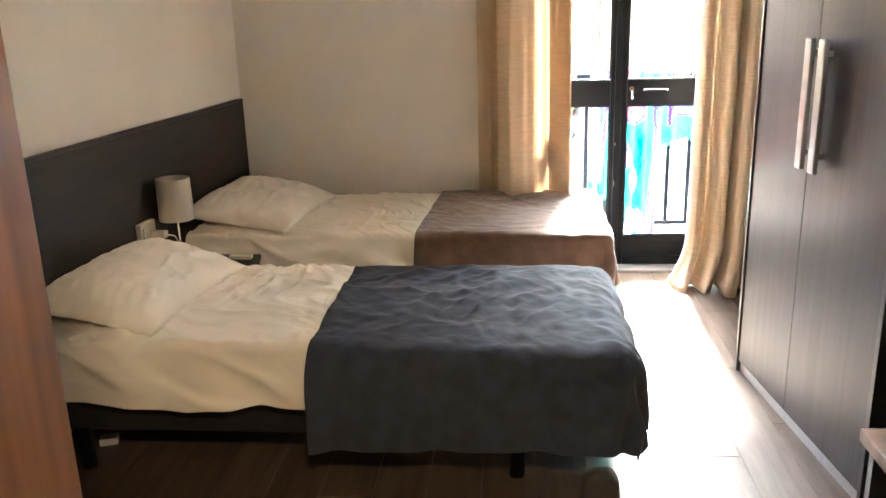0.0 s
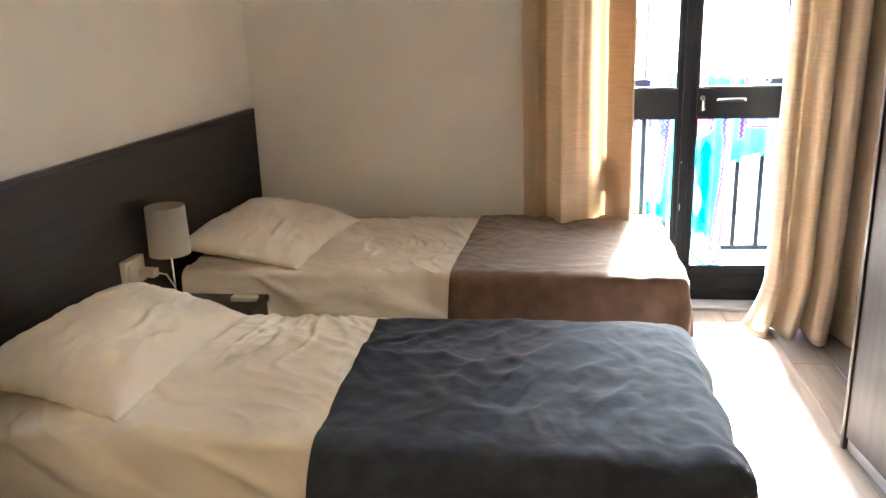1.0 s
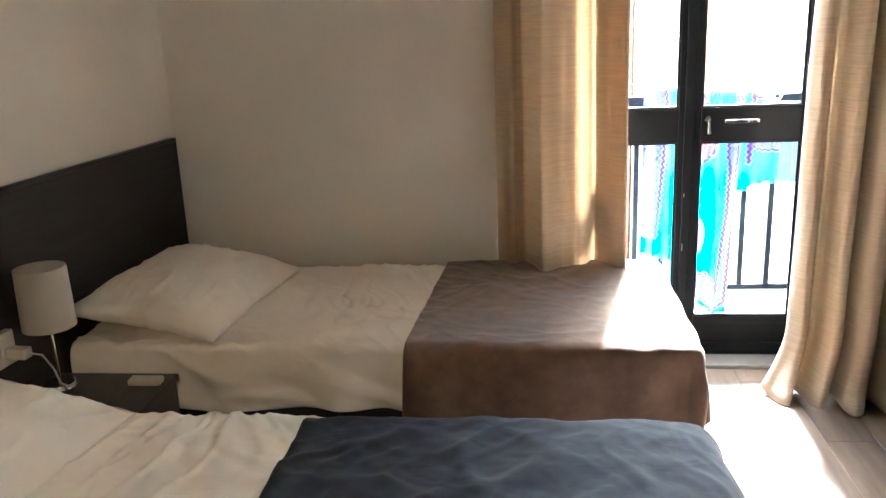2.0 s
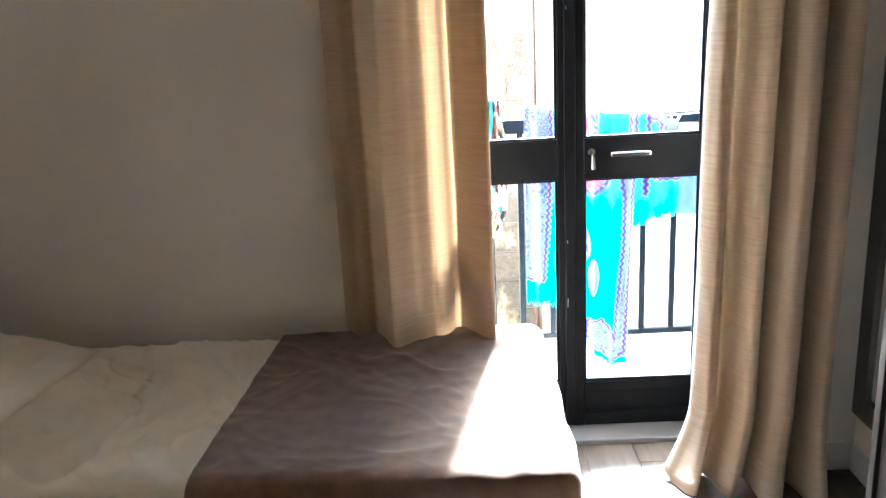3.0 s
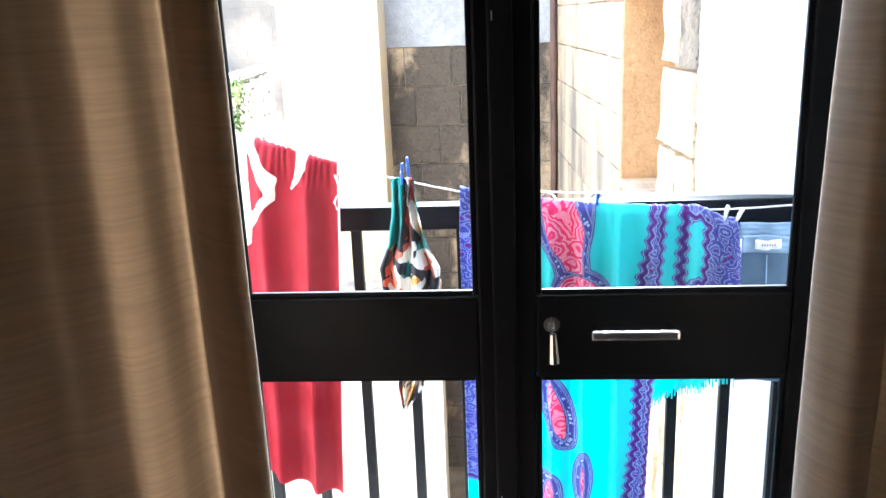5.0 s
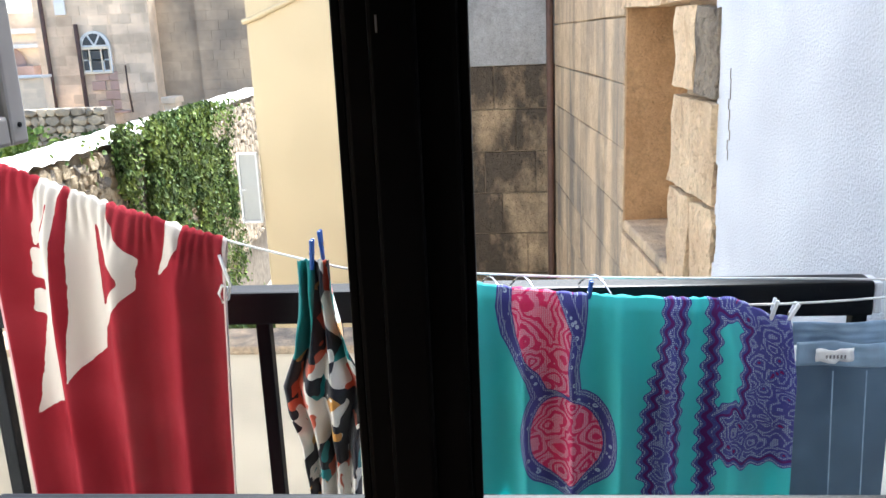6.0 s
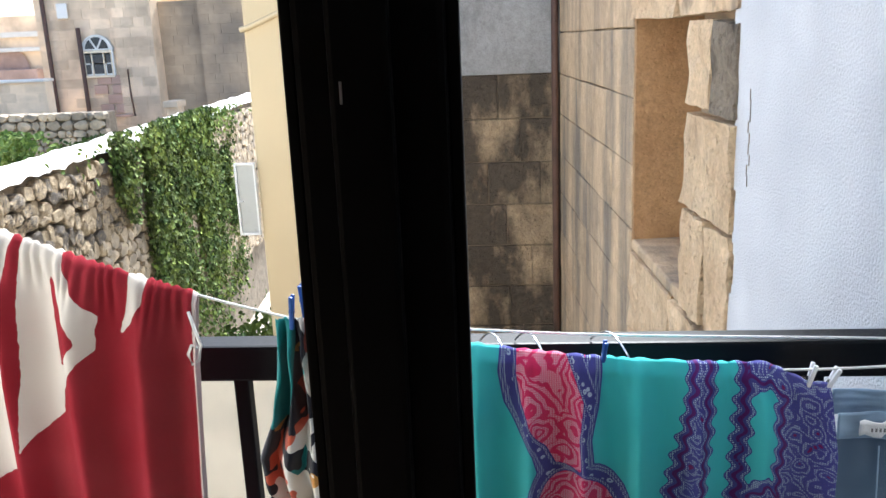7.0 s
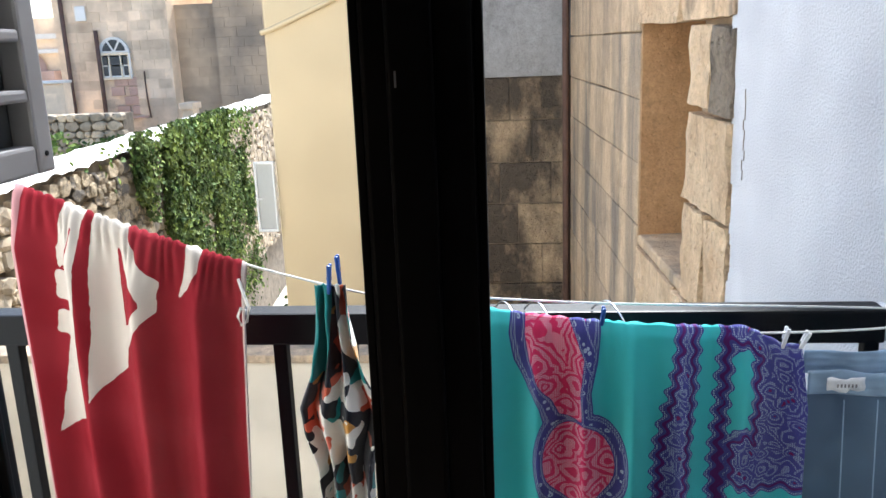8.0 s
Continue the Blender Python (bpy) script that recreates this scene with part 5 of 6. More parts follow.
# render breaking off along an uneven edge
brk = bmesh.new()
for i in range(110):
    z0 = -0.6 + i * 0.032
    reach = 6.735 + 0.10 * nz(z0 * 1.4, 1.0) + 0.05 * nz(z0 * 6, 2.0) + 0.02 * nz(z0 * 22, 3.0)
    slab(brk, 6.661, max(6.67, reach), z0, z0 + 0.033, -0.02, 0.0, 0.0, 0, i)
part("broken_render", brk, M_WHITEWALL, stonewall, "ragged edge of white render")
for k, (cy, cz0, n_) in enumerate(((6.60, 1.22, 9),)):
    ck = bmesh.new()
    for q in range(n_):
        yy = cy + 0.02 * nz(q * 0.7, k)
        slab(ck, yy, yy + 0.001 + 0.003 * abs(nz(q * 0.9, k, 3)), cz0 + q * 0.03, cz0 + q * 0.03 + 0.031, 0.0, 0.0025, 0, 0, q)
    part("crack", ck, M_MORTAR, stonewall)
# quoins round the opening
zq = [-1.2, -0.82, -0.45, -0.08, 0.27, 0.66, 1.045, 1.39, 1.69, 2.1, 2.5, 2.9]
for i, (a, b) in enumerate(zip(zq, zq[1:])):
    near, farq = 6.70, 7.24 + 0.03 * nz(i, 4)
    cuts = [near, near + 0.25, farq] if i % 2 else [near, farq]
    if b > 1.8 or a < 0.5:
        cuts = [near, 7.12, 7.6, 8.14] if i % 2 else [near, 7.38, 8.14]
    for q, (ya, yb) in enumerate(zip(cuts, cuts[1:])):
        part("stone_block", slab(bmesh.new(), ya + 0.014, yb - 0.014, a + 0.014, b - 0.014, -0.2, 0.012 + 0.02 * nz(i * 1.3, q * 2.1), 0.009, 0.0, i * 7 + q, 0.013), M_LIMEPIT if i == 7 and q == 0 else M_LIME, stonewall)
# coursed blocks beyond the opening
for i in range(14):
    a = -1.43 + i * 0.31
    y = 8.15
    first = True
    while y < 10.85:
        w = random.Random(i * 31 + int(y * 10)).uniform(0.45, 0.75)
        yb = min(y + w, 10.88)
        part("stone_block", slab(bmesh.new(), y + 0.0015, yb - 0.0015, a + 0.002, a + 0.308, -0.2, 0.0 + 0.008 * nz(i, y), 0.004, 0.008, i * 13 + int(y * 7)), M_LIMEGREY, stonewall)
        y = yb

# dark stained wall closing the courtyard
BY = 10.9
backw = structure(link_mesh("wall_back_stained", boxbm(-0.5, 1.7, BY, BY + 0.4, -3.5, 1.37), M_MORTAR), "dark stained limestone block wall", "wall")
structure(link_mesh("wall_back_cement", boxbm(-0.5, 1.7, BY - 0.03, BY + 0.4, 1.372, 2.9), M_CEMENT), "grey cement render on the upper back wall", "wall")
for i in range(12):
    z1 = 1.37 - i * 0.345
    x = 1.24 - (0.0, 0.3, 0.14, 0.42, 0.22)[i % 5]
    part("stone_block", boxbm(x, 1.245, BY - 0.02, BY + 0.1, z1 - 0.34, z1 - 0.004, 0.008), M_LIMEST, backw) if i % 5 else None
    while x > -0.7:
        w = random.Random(i * 17 + int(x * 10)).uniform(0.36, 0.6)
        o = 0.012 * nz(i * 1.7, x * 3)
        part("stone_block", boxbm(x - w + 0.004, x - 0.004, BY - 0.02 + o, BY + 0.1, z1 - 0.34, z1 - 0.004, 0.008), M_LIMEST, backw)
        x -= w
tube("drainpipe", [(1.215, BY - 0.05, -3.4), (1.215, BY - 0.05, 0), (1.215, BY - 0.05, 1.5), (1.215, BY - 0.05, 2.85)], 0.028, M_RUSTPIPE)
tagged(bpy.data.objects["drainpipe"], "dark old drainpipe in the corner of the walls", "drainpipe")

# yellow house with a conduit and an open casement
yh = thing("yellow_house", "pale yellow painted house wall", "house", at=(-0.7, 10.6, -3))
YX0, YX1, YY = -1.09, -0.24, 10.45
part("wall", boxbm(YX0, YX1, YY, YY + 3.0, -3.5, 3.3, 0.02), M_YELLOW, yh)
tube("conduit", [(YX0 - 0.02, YY - 0.02, 1.78), (YX0 + 0.05, YY - 0.02, 1.80), (YX0 + 0.5, YY - 0.02, 1.98), (YX1, YY - 0.02, 2.16)], 0.02, M_YELLOW, yh)
cs = bmesh.new()
for a in ((-1.255, -1.238, 0.235, 0.80), (-1.107, -1.09, 0.235, 0.80)):
    box(cs, a[0], a[1], 10.40, 10.43, a[2], a[3], 0.004)
box(cs, -1.2375, -1.1075, 10.40, 10.43, 0.235, 0.253, 0.004)
box(cs, -1.2375, -1.1075, 10.40, 10.43, 0.782, 0.80, 0.004)
part("handle", boxbm(-1.235, -1.20, 10.385, 10.40, 0.50, 0.512, 0.003), M_WHITEFRAME, yh)
csm = part("casement", cs, M_WHITEFRAME, yh, "white open casement window")
part("pane", boxbm(-1.2375, -1.1075, 10.412, 10.418, 0.253, 0.782), mat("frosted_pane", (0.42, 0.42, 0.38), 0.3, 0.05, 4, 50, 0.02), csm)
# pale low wall before it
lw = structure(link_mesh("wall_low_pale", boxbm(-3.4, 0.3, 8.9, 9.15, -3.5, -0.28), M_PALE), "pale plastered low courtyard wall", "wall")
part("coping", boxbm(-3.4, 0.3, 8.86, 9.2, -0.279, -0.22, 0.012), M_LIMEGREY, lw, "stone coping")

# ---- rubble wall with ivy ----
RW0, RW1 = Vector((-3.0, 6.2, 0)), Vector((-4.55, 22.5, 0))
RA = (RW1 - RW0).normalized()
RN = Vector((RA.y, -RA.x, 0))
RTOP = 0.68
RLEN = (RW1 - RW0).length


def rub(s, out, z):
    return RW0 + RA * s + RN * out + Vector((0, 0, z))


rb = bmesh.new()
res = bmesh.ops.create_cube(rb, size=1.0)
for v in res["verts"]:
    v.co = rub(0 if v.co.y < 0 else RLEN, -0.4 if v.co.x < 0 else -0.02, -3.5 if v.co.z < 0 else RTOP - 0.05)
rubble = structure(link_mesh("wall_rubble", rb, M_MORTAR), "dry rubble stone garden wall with white lime coping", "wall")


def stone_mesh(seed):
    """A rough field stone of unit size: an uneven many-sided block with a dressed, slightly domed face on +x."""
    bm = bmesh.new()
    rnd = random.Random(seed)
    k = rnd.choice((6, 7, 7, 8))
    rim = []
    for i in range(k):
        a = (i + rnd.uniform(-0.28, 0.28)) * math.tau / k + seed
        c, sn = math.cos(a), math.sin(a)
        r = 0.5 / (abs(c) ** 4 + abs(sn) ** 4) ** 0.25 * rnd.uniform(0.88, 1.06)
        rim.append((r * c, r * sn))
    back = [bm.verts.new((-0.5, y_, z_)) for y_, z_ in rim]
    mid = [bm.verts.new((0.36 + rnd.uniform(-0.06, 0.05), y_, z_)) for y_, z_ in rim]
    face = [bm.verts.new((0.47 + rnd.uniform(-0.07, 0.07), y_ * 0.88, z_ * 0.86)) for y_, z_ in rim]
    top_ = bm.verts.new((0.5 + rnd.uniform(-0.08, 0.12), rnd.uniform(-0.12, 0.12), rnd.uniform(-0.12, 0.12)))
    for i in range(k):
        j = (i + 1) % k
        bm.faces.new((back[i], back[j], mid[j], mid[i]))
        bm.faces.new((mid[i], mid[j], face[j], face[i]))
        bm.faces.new((face[i], face[j], top_))
    me = bpy.data.meshes.new("stone")
    bm.to_mesh(me)
    bm.free()
    return me


STONES = [stone_mesh(i) for i in range(10)]
for me in STONES:
    me.materials.append(M_RUBBLE)
rnd = random.Random(5)
count, far_bm = 0, bmesh.new()
tilt = math.atan2(RA.x, RA.y)
z = RTOP - 0.16
rows_ = []
while z > -2.2:
    hgt = rnd.uniform(0.09, 0.19)
    s = 0.0
    while s < RLEN:
        w = rnd.uniform(0.10, 0.28)
        rows_.append((s + w / 2, z - hgt / 2 + rnd.uniform(-0.04, 0.04), w, hgt * rnd.uniform(0.75, 1.15)))
        s += w * 0.97
    z -= hgt * 0.97
for s, zc, w, hgt in rows_:
    m = Matrix.Translation(rub(s, 0.0, zc)) @ Matrix.Rotation(-tilt, 4, "Z") @ Matrix.Rotation(rnd.uniform(-0.16, 0.16), 4, "X") @ Matrix.Rotation(rnd.uniform(-0.10, 0.10), 4, "Y") @ Matrix.Diagonal((0.13 + rnd.uniform(0, 0.05), w * 1.06, hgt * 1.16, 1))
    me = STONES[rnd.randrange(10)]
    if 4.4 < s < 9.0 and zc > -0.35 and count < 300:
        o = new("stone", me)
        o.parent, o.matrix_basis = rubble, m
        count += 1
    else:
        far_bm.from_mesh(me)
        far_bm.verts.ensure_lookup_table()
        for v in far_bm.verts[-len(me.vertices):]:
            v.co = m @ v.co
tagged(part("stones", far_bm, M_RUBBLE_I, rubble), kind="stuff")
cpg = grid(260, 10, lambda u, v: rub(u * RLEN, 0.08 - 0.55 * v + 0.04 * nz(u * 90, v * 3), RTOP - 0.14 + 0.15 * math.sin(math.pi * min(1, max(0, 0.08 + v * 0.84))) ** 0.6 + 0.035 * nz(u * 70, v * 3, 4) + 0.015 * nz(u * 190, v * 5, 6)))
part("coping", cpg, M_COPING, rubble, "sunlit white lime coping", True)


def foliage(name, place, count_, size, material, label, seed, category="plant"):
    """Many small curled leaves at the places that place(rnd) gives."""
    r = random.Random(seed)
    verts, faces = [], []
    for _ in range(count_):
        c, nrm = place(r)
        q = Vector((nrm.x + r.uniform(-0.7, 0.7), nrm.y + r.uniform(-0.7, 0.7), nrm.z + r.uniform(-0.3, 0.8))).normalized().to_track_quat("Z", "Y") @ Euler((0, 0, r.uniform(0, 6.28))).to_quaternion()
        sz = size * r.uniform(0.6, 1.4)
        b = len(verts)
        for lx, ly, lz in ((0, -0.6, 0), (0.42, -0.15, 0.1), (0.3, 0.35, 0.05), (0, 0.7, -0.08), (-0.3, 0.35, 0.05), (-0.42, -0.15, 0.1), (0, 0.05, -0.06)):
            verts.append(c + q @ Vector((lx * sz, ly * sz, lz * sz)))
        for k in range(6):
            faces.append((b + k, b + (k + 1) % 6, b + 6))
    me = bpy.data.meshes.new(name)
    me.from_pydata([tuple(v) for v in verts], [], faces)
    me.materials.append(material)
    return tagged(new(name, me), label, category, kind="stuff")


IVY_S, IVY_W = 9.6, 1.9


def ivy_place(r):
    """A dense core that thins towards both sides into hanging strands."""
    while True:
        s, z_ = r.uniform(6.6, 15.0), RTOP + 0.10 - abs(r.gauss(0, 1.5))
        if z_ < -3.4:
            continue
        core = 1.0 - (abs(s - IVY_S) / (IVY_W + 0.3 * max(0.0, RTOP - z_))) ** 2
        strand = 0.75 * nz(s * 2.3, z_ * 0.5, 9.0) + 0.55 * nz(s * 5.0, z_ * 1.3, 5.0) + 0.45 * nz(s * 1.2, z_ * 1.6, 2.0)
        if 0.62 * core + 1.5 * strand - 0.05 > r.uniform(-0.1, 0.3):
            return rub(s, 0.09 + abs(r.gauss(0, 0.07)), z_), RN


foliage("ivy", ivy_place, 17000, 0.055, M_LEAF, "dark green ivy climbing the rubble wall", 3)
foliage("ivy_young", ivy_place, 9000, 0.05, M_LEAF2, "light green young leaves among the ivy", 13)
foliage("ivy_tips", lambda r: (rub(r.gauss(9.8, 1.4), 0.1 + abs(r.gauss(0, 0.1)), RTOP + 0.05 - abs(r.gauss(0, 0.22))), RN), 1300, 0.06, M_LEAF2, "light green young ivy over the wall's top", 4)

# ---- ground and distance ----
gr = bmesh.new()
bmesh.ops.create_grid(gr, x_segments=8, y_segments=8, size=400, matrix=Matrix.Translation((0, 200, -3.5)))
structure(link_mesh("ground", gr, M_GROUND), "pale dusty ground reaching into the distance", "ground")


def block_face(bm, x0, x1, y, z0, z1, bw, bh, seed, depth=0.013, along=None):
    """Separate coursed blocks on a far facade that looks towards -y."""
    r = random.Random(seed)
    z_, i = z0, 0
    vs, fs = [], []
    while z_ < z1:
        x = x0 - (bw * 0.5 if i % 2 else 0)
        while x < x1:
            w = bw * r.uniform(0.75, 1.25)
            a, b, o = max(x, x0), min(x + w, x1), r.uniform(0.4, 1.0) * depth
            if b - a > 0.05:
                k = len(vs)
                g = 0.006
                c0, c1, d0, d1 = a + g, b - g, z_ + g, min(z_ + bh, z1) - g
                vs += [(c0, y - o, d0), (c1, y - o, d0), (c1, y - o, d1), (c0, y - o, d1), (a, y + 0.02, z_), (b, y + 0.02, z_), (b, y + 0.02, min(z_ + bh, z1)), (a, y + 0.02, min(z_ + bh, z1))]
                fs += [(k, k + 1, k + 2, k + 3), (k, k + 4, k + 5, k + 1), (k + 1, k + 5, k + 6, k + 2), (k + 2, k + 6, k + 7, k + 3), (k + 3, k + 7, k + 4, k)]
            x += w
        z_ += bh
        i += 1
    me = bpy.data.meshes.new("blocks")
    me.from_pydata(vs, [], fs)
    if along:
        me.transform(along)
    bm.from_mesh(me)
    bpy.data.meshes.remove(me)
    return bm


fh = thing("stone_house", "old limestone house with an arched white window", "house", at=(-12.5, 30, -3.5))
part("wall", boxbm(-13.8, -11.28, 30.0, 36, -3.5, 9), M_FARLIME, fh)
tagged(part("blocks", block_face(bmesh.new(), -13.8, -11.28, 30.0, -1.5, 5.0, 0.6, 0.3, 1), M_FARLIME, fh), kind="stuff")
part("corner_wall", boxbm(-11.28, -10.05, 29.9, 36, -3.5, 9), M_FARLIME, fh)
tagged(part("blocks", block_face(bmesh.new(), -11.28, -10.05, 29.9, -1.5, 5.0, 0.45, 0.3, 2), M_FARLIME, fh), kind="stuff")
fb = thing("stone_annex", "dark stained limestone annex of the old house", "house", at=(-9.3, 34, -3.5))
part("wall", boxbm(-10.05, -8.67, 30.5, 35, -3.5, 3.15), M_FARDARK, fb)
tagged(part("blocks", block_face(bmesh.new(), -10.05, -8.67, 30.5, -1.5, 3.15, 0.6, 0.3, 3), M_FARDARK, fb), kind="stuff")
fc = thing("stone_tower", "brown limestone house block behind the garden wall", "house", at=(-7, 31, -3.5))
part("wall", boxbm(-8.67, -4.5, 30.2, 36, -3.5, 9), M_FARDARK, fc)
tagged(part("blocks", block_face(bmesh.new(), -8.67, -4.5, 30.2, -1.5, 5.0, 0.6, 0.3, 4), M_FARDARK, fc), kind="stuff")
# arched window
wx, wz, wy = -11.92, 0.97, 29.95
aw = part("window", boxbm(wx - 0.46, wx + 0.46, wy - 0.02, wy + 0.03, wz, wz + 0.75), M_WHITEFRAME, fh, "white arched window")
arch = bmesh.new()
bmesh.ops.create_circle(arch, cap_ends=True, segments=32, radius=0.46, matrix=Matrix.Translation((wx, wy - 0.02, wz + 0.75)) @ Matrix.Rotation(radians(90), 4, "X"))
part("arch", arch, M_WHITEFRAME, aw)
for a, b in ((0.05, 0.20), (0.30, 0.62), (0.72, 0.87)):
    for c, d in ((0.07, 0.36), (0.40, 0.66)):
        part("pane", boxbm(wx - 0.46 + a, wx - 0.46 + b, wy - 0.035, wy - 0.021, wz + c, wz + d), M_DARKGLASS, aw)
part("transom", boxbm(wx - 0.47, wx + 0.47, wy - 0.06, wy - 0.02, wz + 0.70, wz + 0.79, 0.01), M_CREAM, aw, "cream painted transom")
for mx_ in (-0.47, -0.215, 0.165, 0.42):
    part("mullion", boxbm(wx + mx_, wx + mx_ + 0.05, wy - 0.055, wy - 0.02, wz, wz + 0.70, 0.008), M_CREAM, aw, "cream painted mullion")
part("sill", boxbm(wx - 0.50, wx + 0.50, wy - 0.08, wy - 0.02, wz - 0.05, wz + 0.02, 0.01), M_CREAM, aw, "cream painted sill")
for k in range(3):
    fan = bmesh.new()
    a0, a1 = radians(k * 60 + 5), radians(k * 60 + 55)
    pts = [(0.06 * math.cos((a0 + a1) / 2), 0.06 * math.sin((a0 + a1) / 2))] + [(0.38 * math.cos(a0 + (a1 - a0) * i / 6), 0.38 * math.sin(a0 + (a1 - a0) * i / 6)) for i in range(7)]
    fan.faces.new([fan.verts.new((wx + px_, wy - 0.034, wz + 0.80 + pz_)) for px_, pz_ in pts])
    part("pane", fan, M_DARKGLASS, aw)
ring_ = bmesh.new()
for k in range(24):
    a0, a1 = math.pi * k / 24, math.pi * (k + 1) / 24
    vs_ = [ring_.verts.new((wx + r_ * math.cos(q_), y_, wz + 0.75 + r_ * math.sin(q_))) for y_ in (wy - 0.05, wy + 0.04) for r_, q_ in ((0.46, a0), (0.51, a0), (0.51, a1), (0.46, a1))]
    for f_ in ((0, 1, 2, 3), (4, 7, 6, 5), (0, 4, 5, 1), (2, 6, 7, 3)):
        ring_.faces.new([vs_[i_] for i_ in f_])
for sx_ in (-0.51, 0.46):
    box(ring_, wx + sx_, wx + sx_ + 0.05, wy - 0.05, wy + 0.04, wz - 0.05, wz + 0.75)
part("surround", ring_, M_WHITEFRAME, aw, "pale painted stone surround")
prnd = random.Random(21)
for rep in range(16):
    px0, pz0 = prnd.uniform(-12.2, -11.3), -0.2 + 0.3 * prnd.randrange(4)
    part("repair_stone", boxbm(px0, px0 + prnd.uniform(0.3, 0.55), 29.945 - rep * 0.003, 29.975, pz0 + 0.012, pz0 + 0.288, 0.01), M_PINKSTONE, fh)
part("sill_ledge", boxbm(-12.2, -11.0, 29.85, 29.97, -0.32, -0.24, 0.01), M_PINKSTONE, fh)
tube("antenna_pole", [(-10.9, 29.8, -0.3), (-10.95, 29.8, 0.4), (-10.95, 29.8, 1.15)], 0.03, M_RUSTPIPE, fh)
part("vent", boxbm(-13.05, -12.7, 29.92, 29.97, 2.75, 3.2, 0.02), M_WHITEFRAME, fh, "small white louvred vent")
for pxx, top in ((-13.45, 6.0), (-12.42, 2.45)):
    tube("downpipe", [(pxx, 29.88, -3.4), (pxx, 29.88, 0), (pxx, 29.88, top)], 0.07, M_RUSTPIPE, fh, "dark rusty downpipe")
ld = thing("low_house", "low pale houses in the distance", "house", at=(-28, 45, -3.5))
part("wall", boxbm(-40, -20.5, 45, 52, -3.5, 2.6), M_FARLIME, ld)
part("parapet", boxbm(-40, -20.5, 44.7, 45, 2.6, 2.85), M_COPING, ld)
part("upper_wall", boxbm(-40, -21.5, 48, 54, 2.6, 3.75), M_FARLIME, ld)
ar = bmesh.new()
bmesh.ops.create_circle(ar, cap_ends=True, segments=32, radius=1.1, matrix=Matrix.Translation((-24.0, 44.9, 1.0)) @ Matrix.Rotation(radians(90), 4, "X"))
part("arch", ar, M_PINKSTONE, ld, "reddish arched recess")
part("balcony", boxbm(-25.4, -22.2, 44.2, 44.9, 0.55, 1.05, 0.03), M_PINKSTONE, ld, "reddish stone balcony")
part("cornice", boxbm(-40, -20.5, 44.6, 45, 1.9, 2.1, 0.03), M_COPING, ld)
sw2 = structure(link_mesh("wall_yard_far", boxbm(-24, -12.1, 27.0, 27.4, -3.5, 0.95), M_FARLIME), "pale limestone yard wall in the distance", "wall")
tagged(part("blocks", block_face(bmesh.new(), -24, -12.1, 27.0, -1.5, 0.94, 0.55, 0.27, 8), M_FARLIME, sw2), kind="stuff")
part("coping", boxbm(-24, -12.1, 26.9, 27.5, 0.951, 1.03, 0.02), M_COPING, sw2, "pale lime coping")
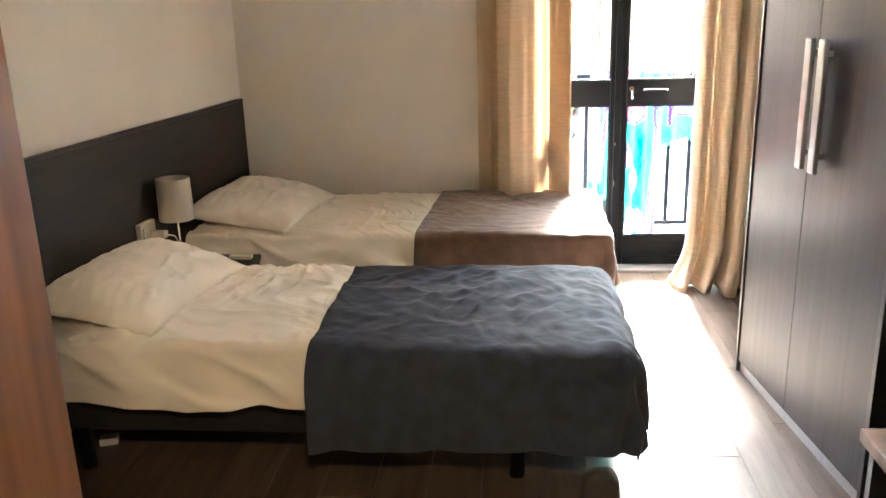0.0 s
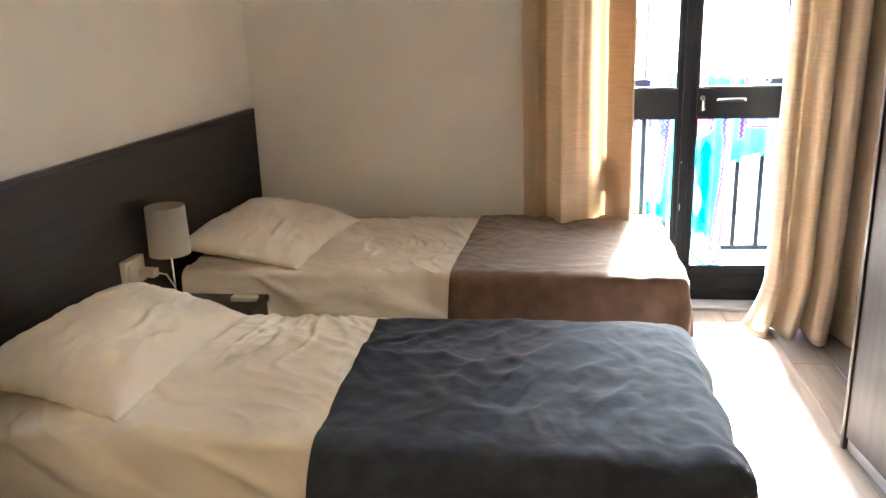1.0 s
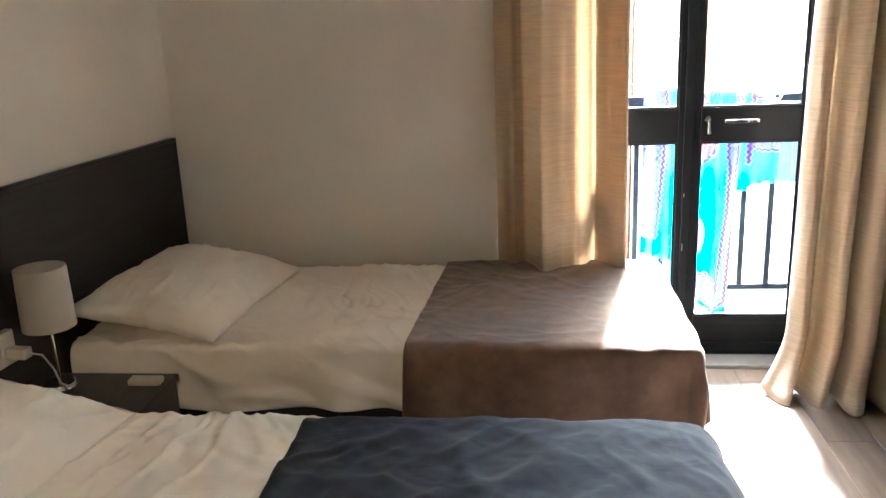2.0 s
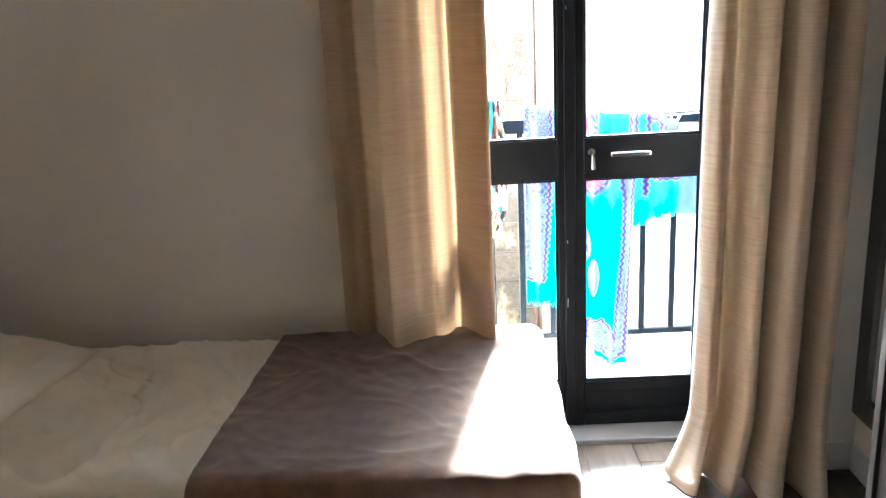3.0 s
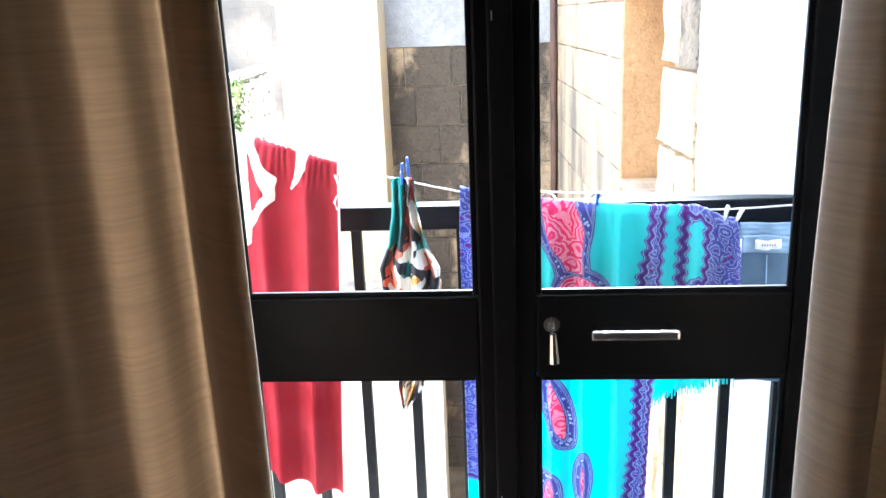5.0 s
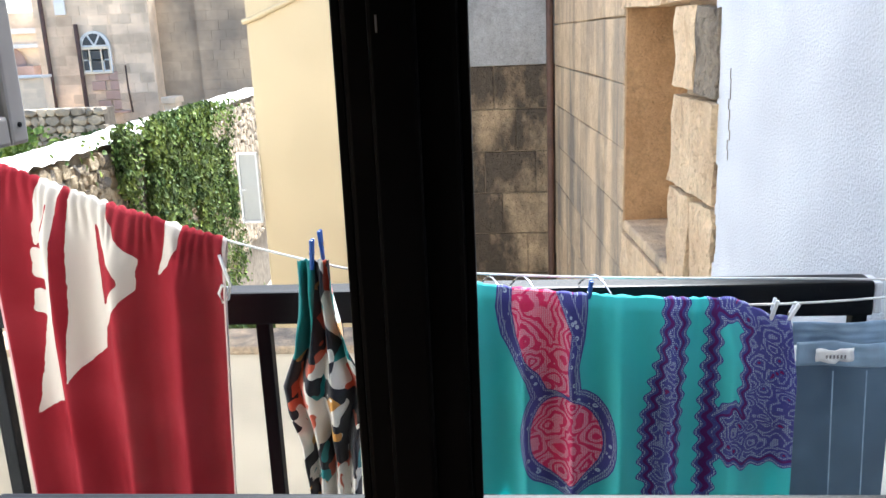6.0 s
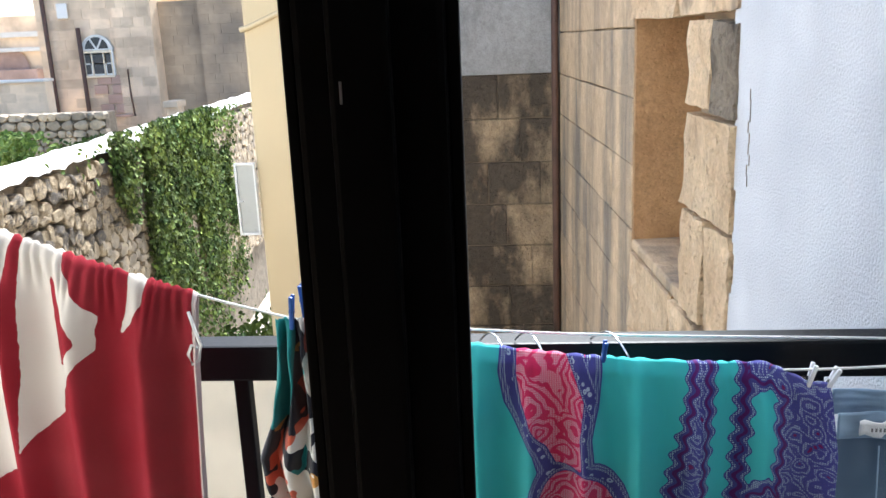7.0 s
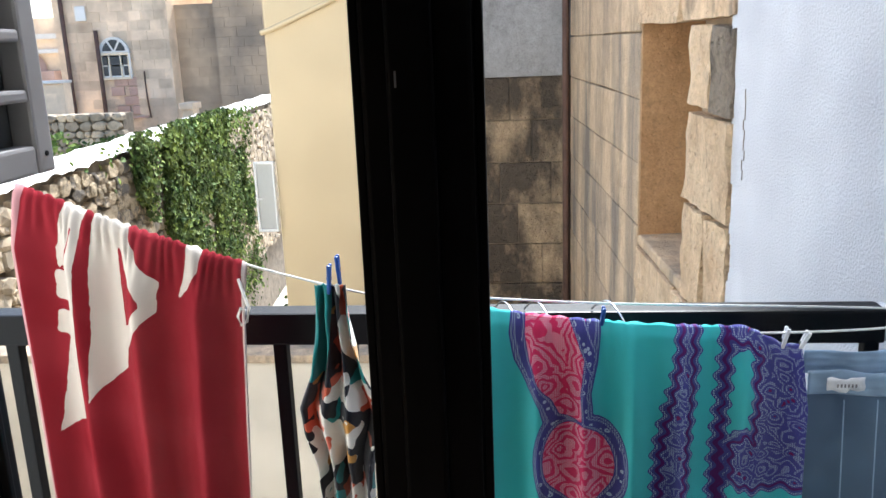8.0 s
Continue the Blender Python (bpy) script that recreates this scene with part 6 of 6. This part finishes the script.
# far rubble wall and garden plants
fw = structure(link_mesh("wall_garden_far", boxbm(-14, -8.0, 22.0, 22.5, -3.5, 0.40), M_MORTAR), "far rubble stone garden wall", "wall")
rnd = random.Random(9)
fbm = bmesh.new()
z = 0.42
while z > -1.4:
    hgt = rnd.uniform(0.12, 0.22)
    x = -14.0
    while x < -8.05:
        w = rnd.uniform(0.14, 0.38)
        me = STONES[rnd.randrange(10)]
        n0 = len(fbm.verts)
        fbm.from_mesh(me)
        fbm.verts.ensure_lookup_table()
        m = Matrix.Translation((x + w / 2, 22.0, z - hgt / 2)) @ Matrix.Rotation(radians(-90), 4, "Z") @ Matrix.Diagonal((0.22, w, hgt * 1.05, 1))
        for v in fbm.verts[n0:]:
            v.co = m @ v.co
        x += w
    z -= hgt
tagged(part("stones", fbm, M_RUBBLE_I, fw), kind="stuff")
foliage("garden_shrub", lambda r: (Vector((r.gauss(-8.35, 0.4), r.gauss(18.0, 0.4), 0.35 - abs(r.gauss(0, 0.7)))), Vector((0, -1, 0.4))), 5000, 0.085, M_LEAF2, "light green shrub in the neighbouring garden", 6)
foliage("garden_shrub", lambda r: (Vector((r.gauss(-6.9, 0.45), r.gauss(20.5, 0.3), 0.0 - abs(r.gauss(0, 0.35)))), Vector((0, -1, 0.4))), 2600, 0.075, M_LEAF, "green shrub by the far garden wall", 7)
foliage("yard_plants", lambda r: (Vector((r.gauss(-2.0, 0.5), r.gauss(13.0, 0.9), -1.75 - abs(r.gauss(0, 0.6)))), Vector((0, -1, 0.4))), 6000, 0.07, M_LEAF, "dark green plants at the foot of the garden wall", 8)
cst = thing("stone_pedestal", "small square stone chimney behind the garden wall", "chimney", at=(-8.6, 29.0, -3.5))
part("shaft", boxbm(-9.36, -9.02, 28.6, 29.1, -3.5, 0.0), M_FARLIME, cst)
part("cap", boxbm(-9.41, -8.97, 28.5, 29.2, 0.001, 0.2, 0.03), M_FARLIME, cst)


# ---- floor planks, last ----
def plank_mesh(w, ln):
    bm = boxbm(-w / 2 + 0.0006, w / 2 - 0.0006, -ln / 2 + 0.0006, ln / 2 - 0.0006, -0.012, 0.0, 0.0015, 1)
    me = bpy.data.meshes.new("plank")
    bm.to_mesh(me)
    bm.free()
    me.materials.append(M_PLANK)
    return me


PW = 0.19
PM = {}
for i in range(23):
    x = -2.25 + (i + 0.5) * PW
    y = -2.2 - ((i * 0.47) % 1.2)
    while y < 4.65:
        a, b = max(y, -2.2), min(y + 1.25, 4.65)
        if b - a > 0.05:
            key_ = round(b - a, 2)
            if key_ not in PM:
                PM[key_] = plank_mesh(PW, b - a)
            o = new("plank", PM[key_])
            o.parent = floor
            o.location = (x, (a + b) / 2, 0)
        y += 1.25
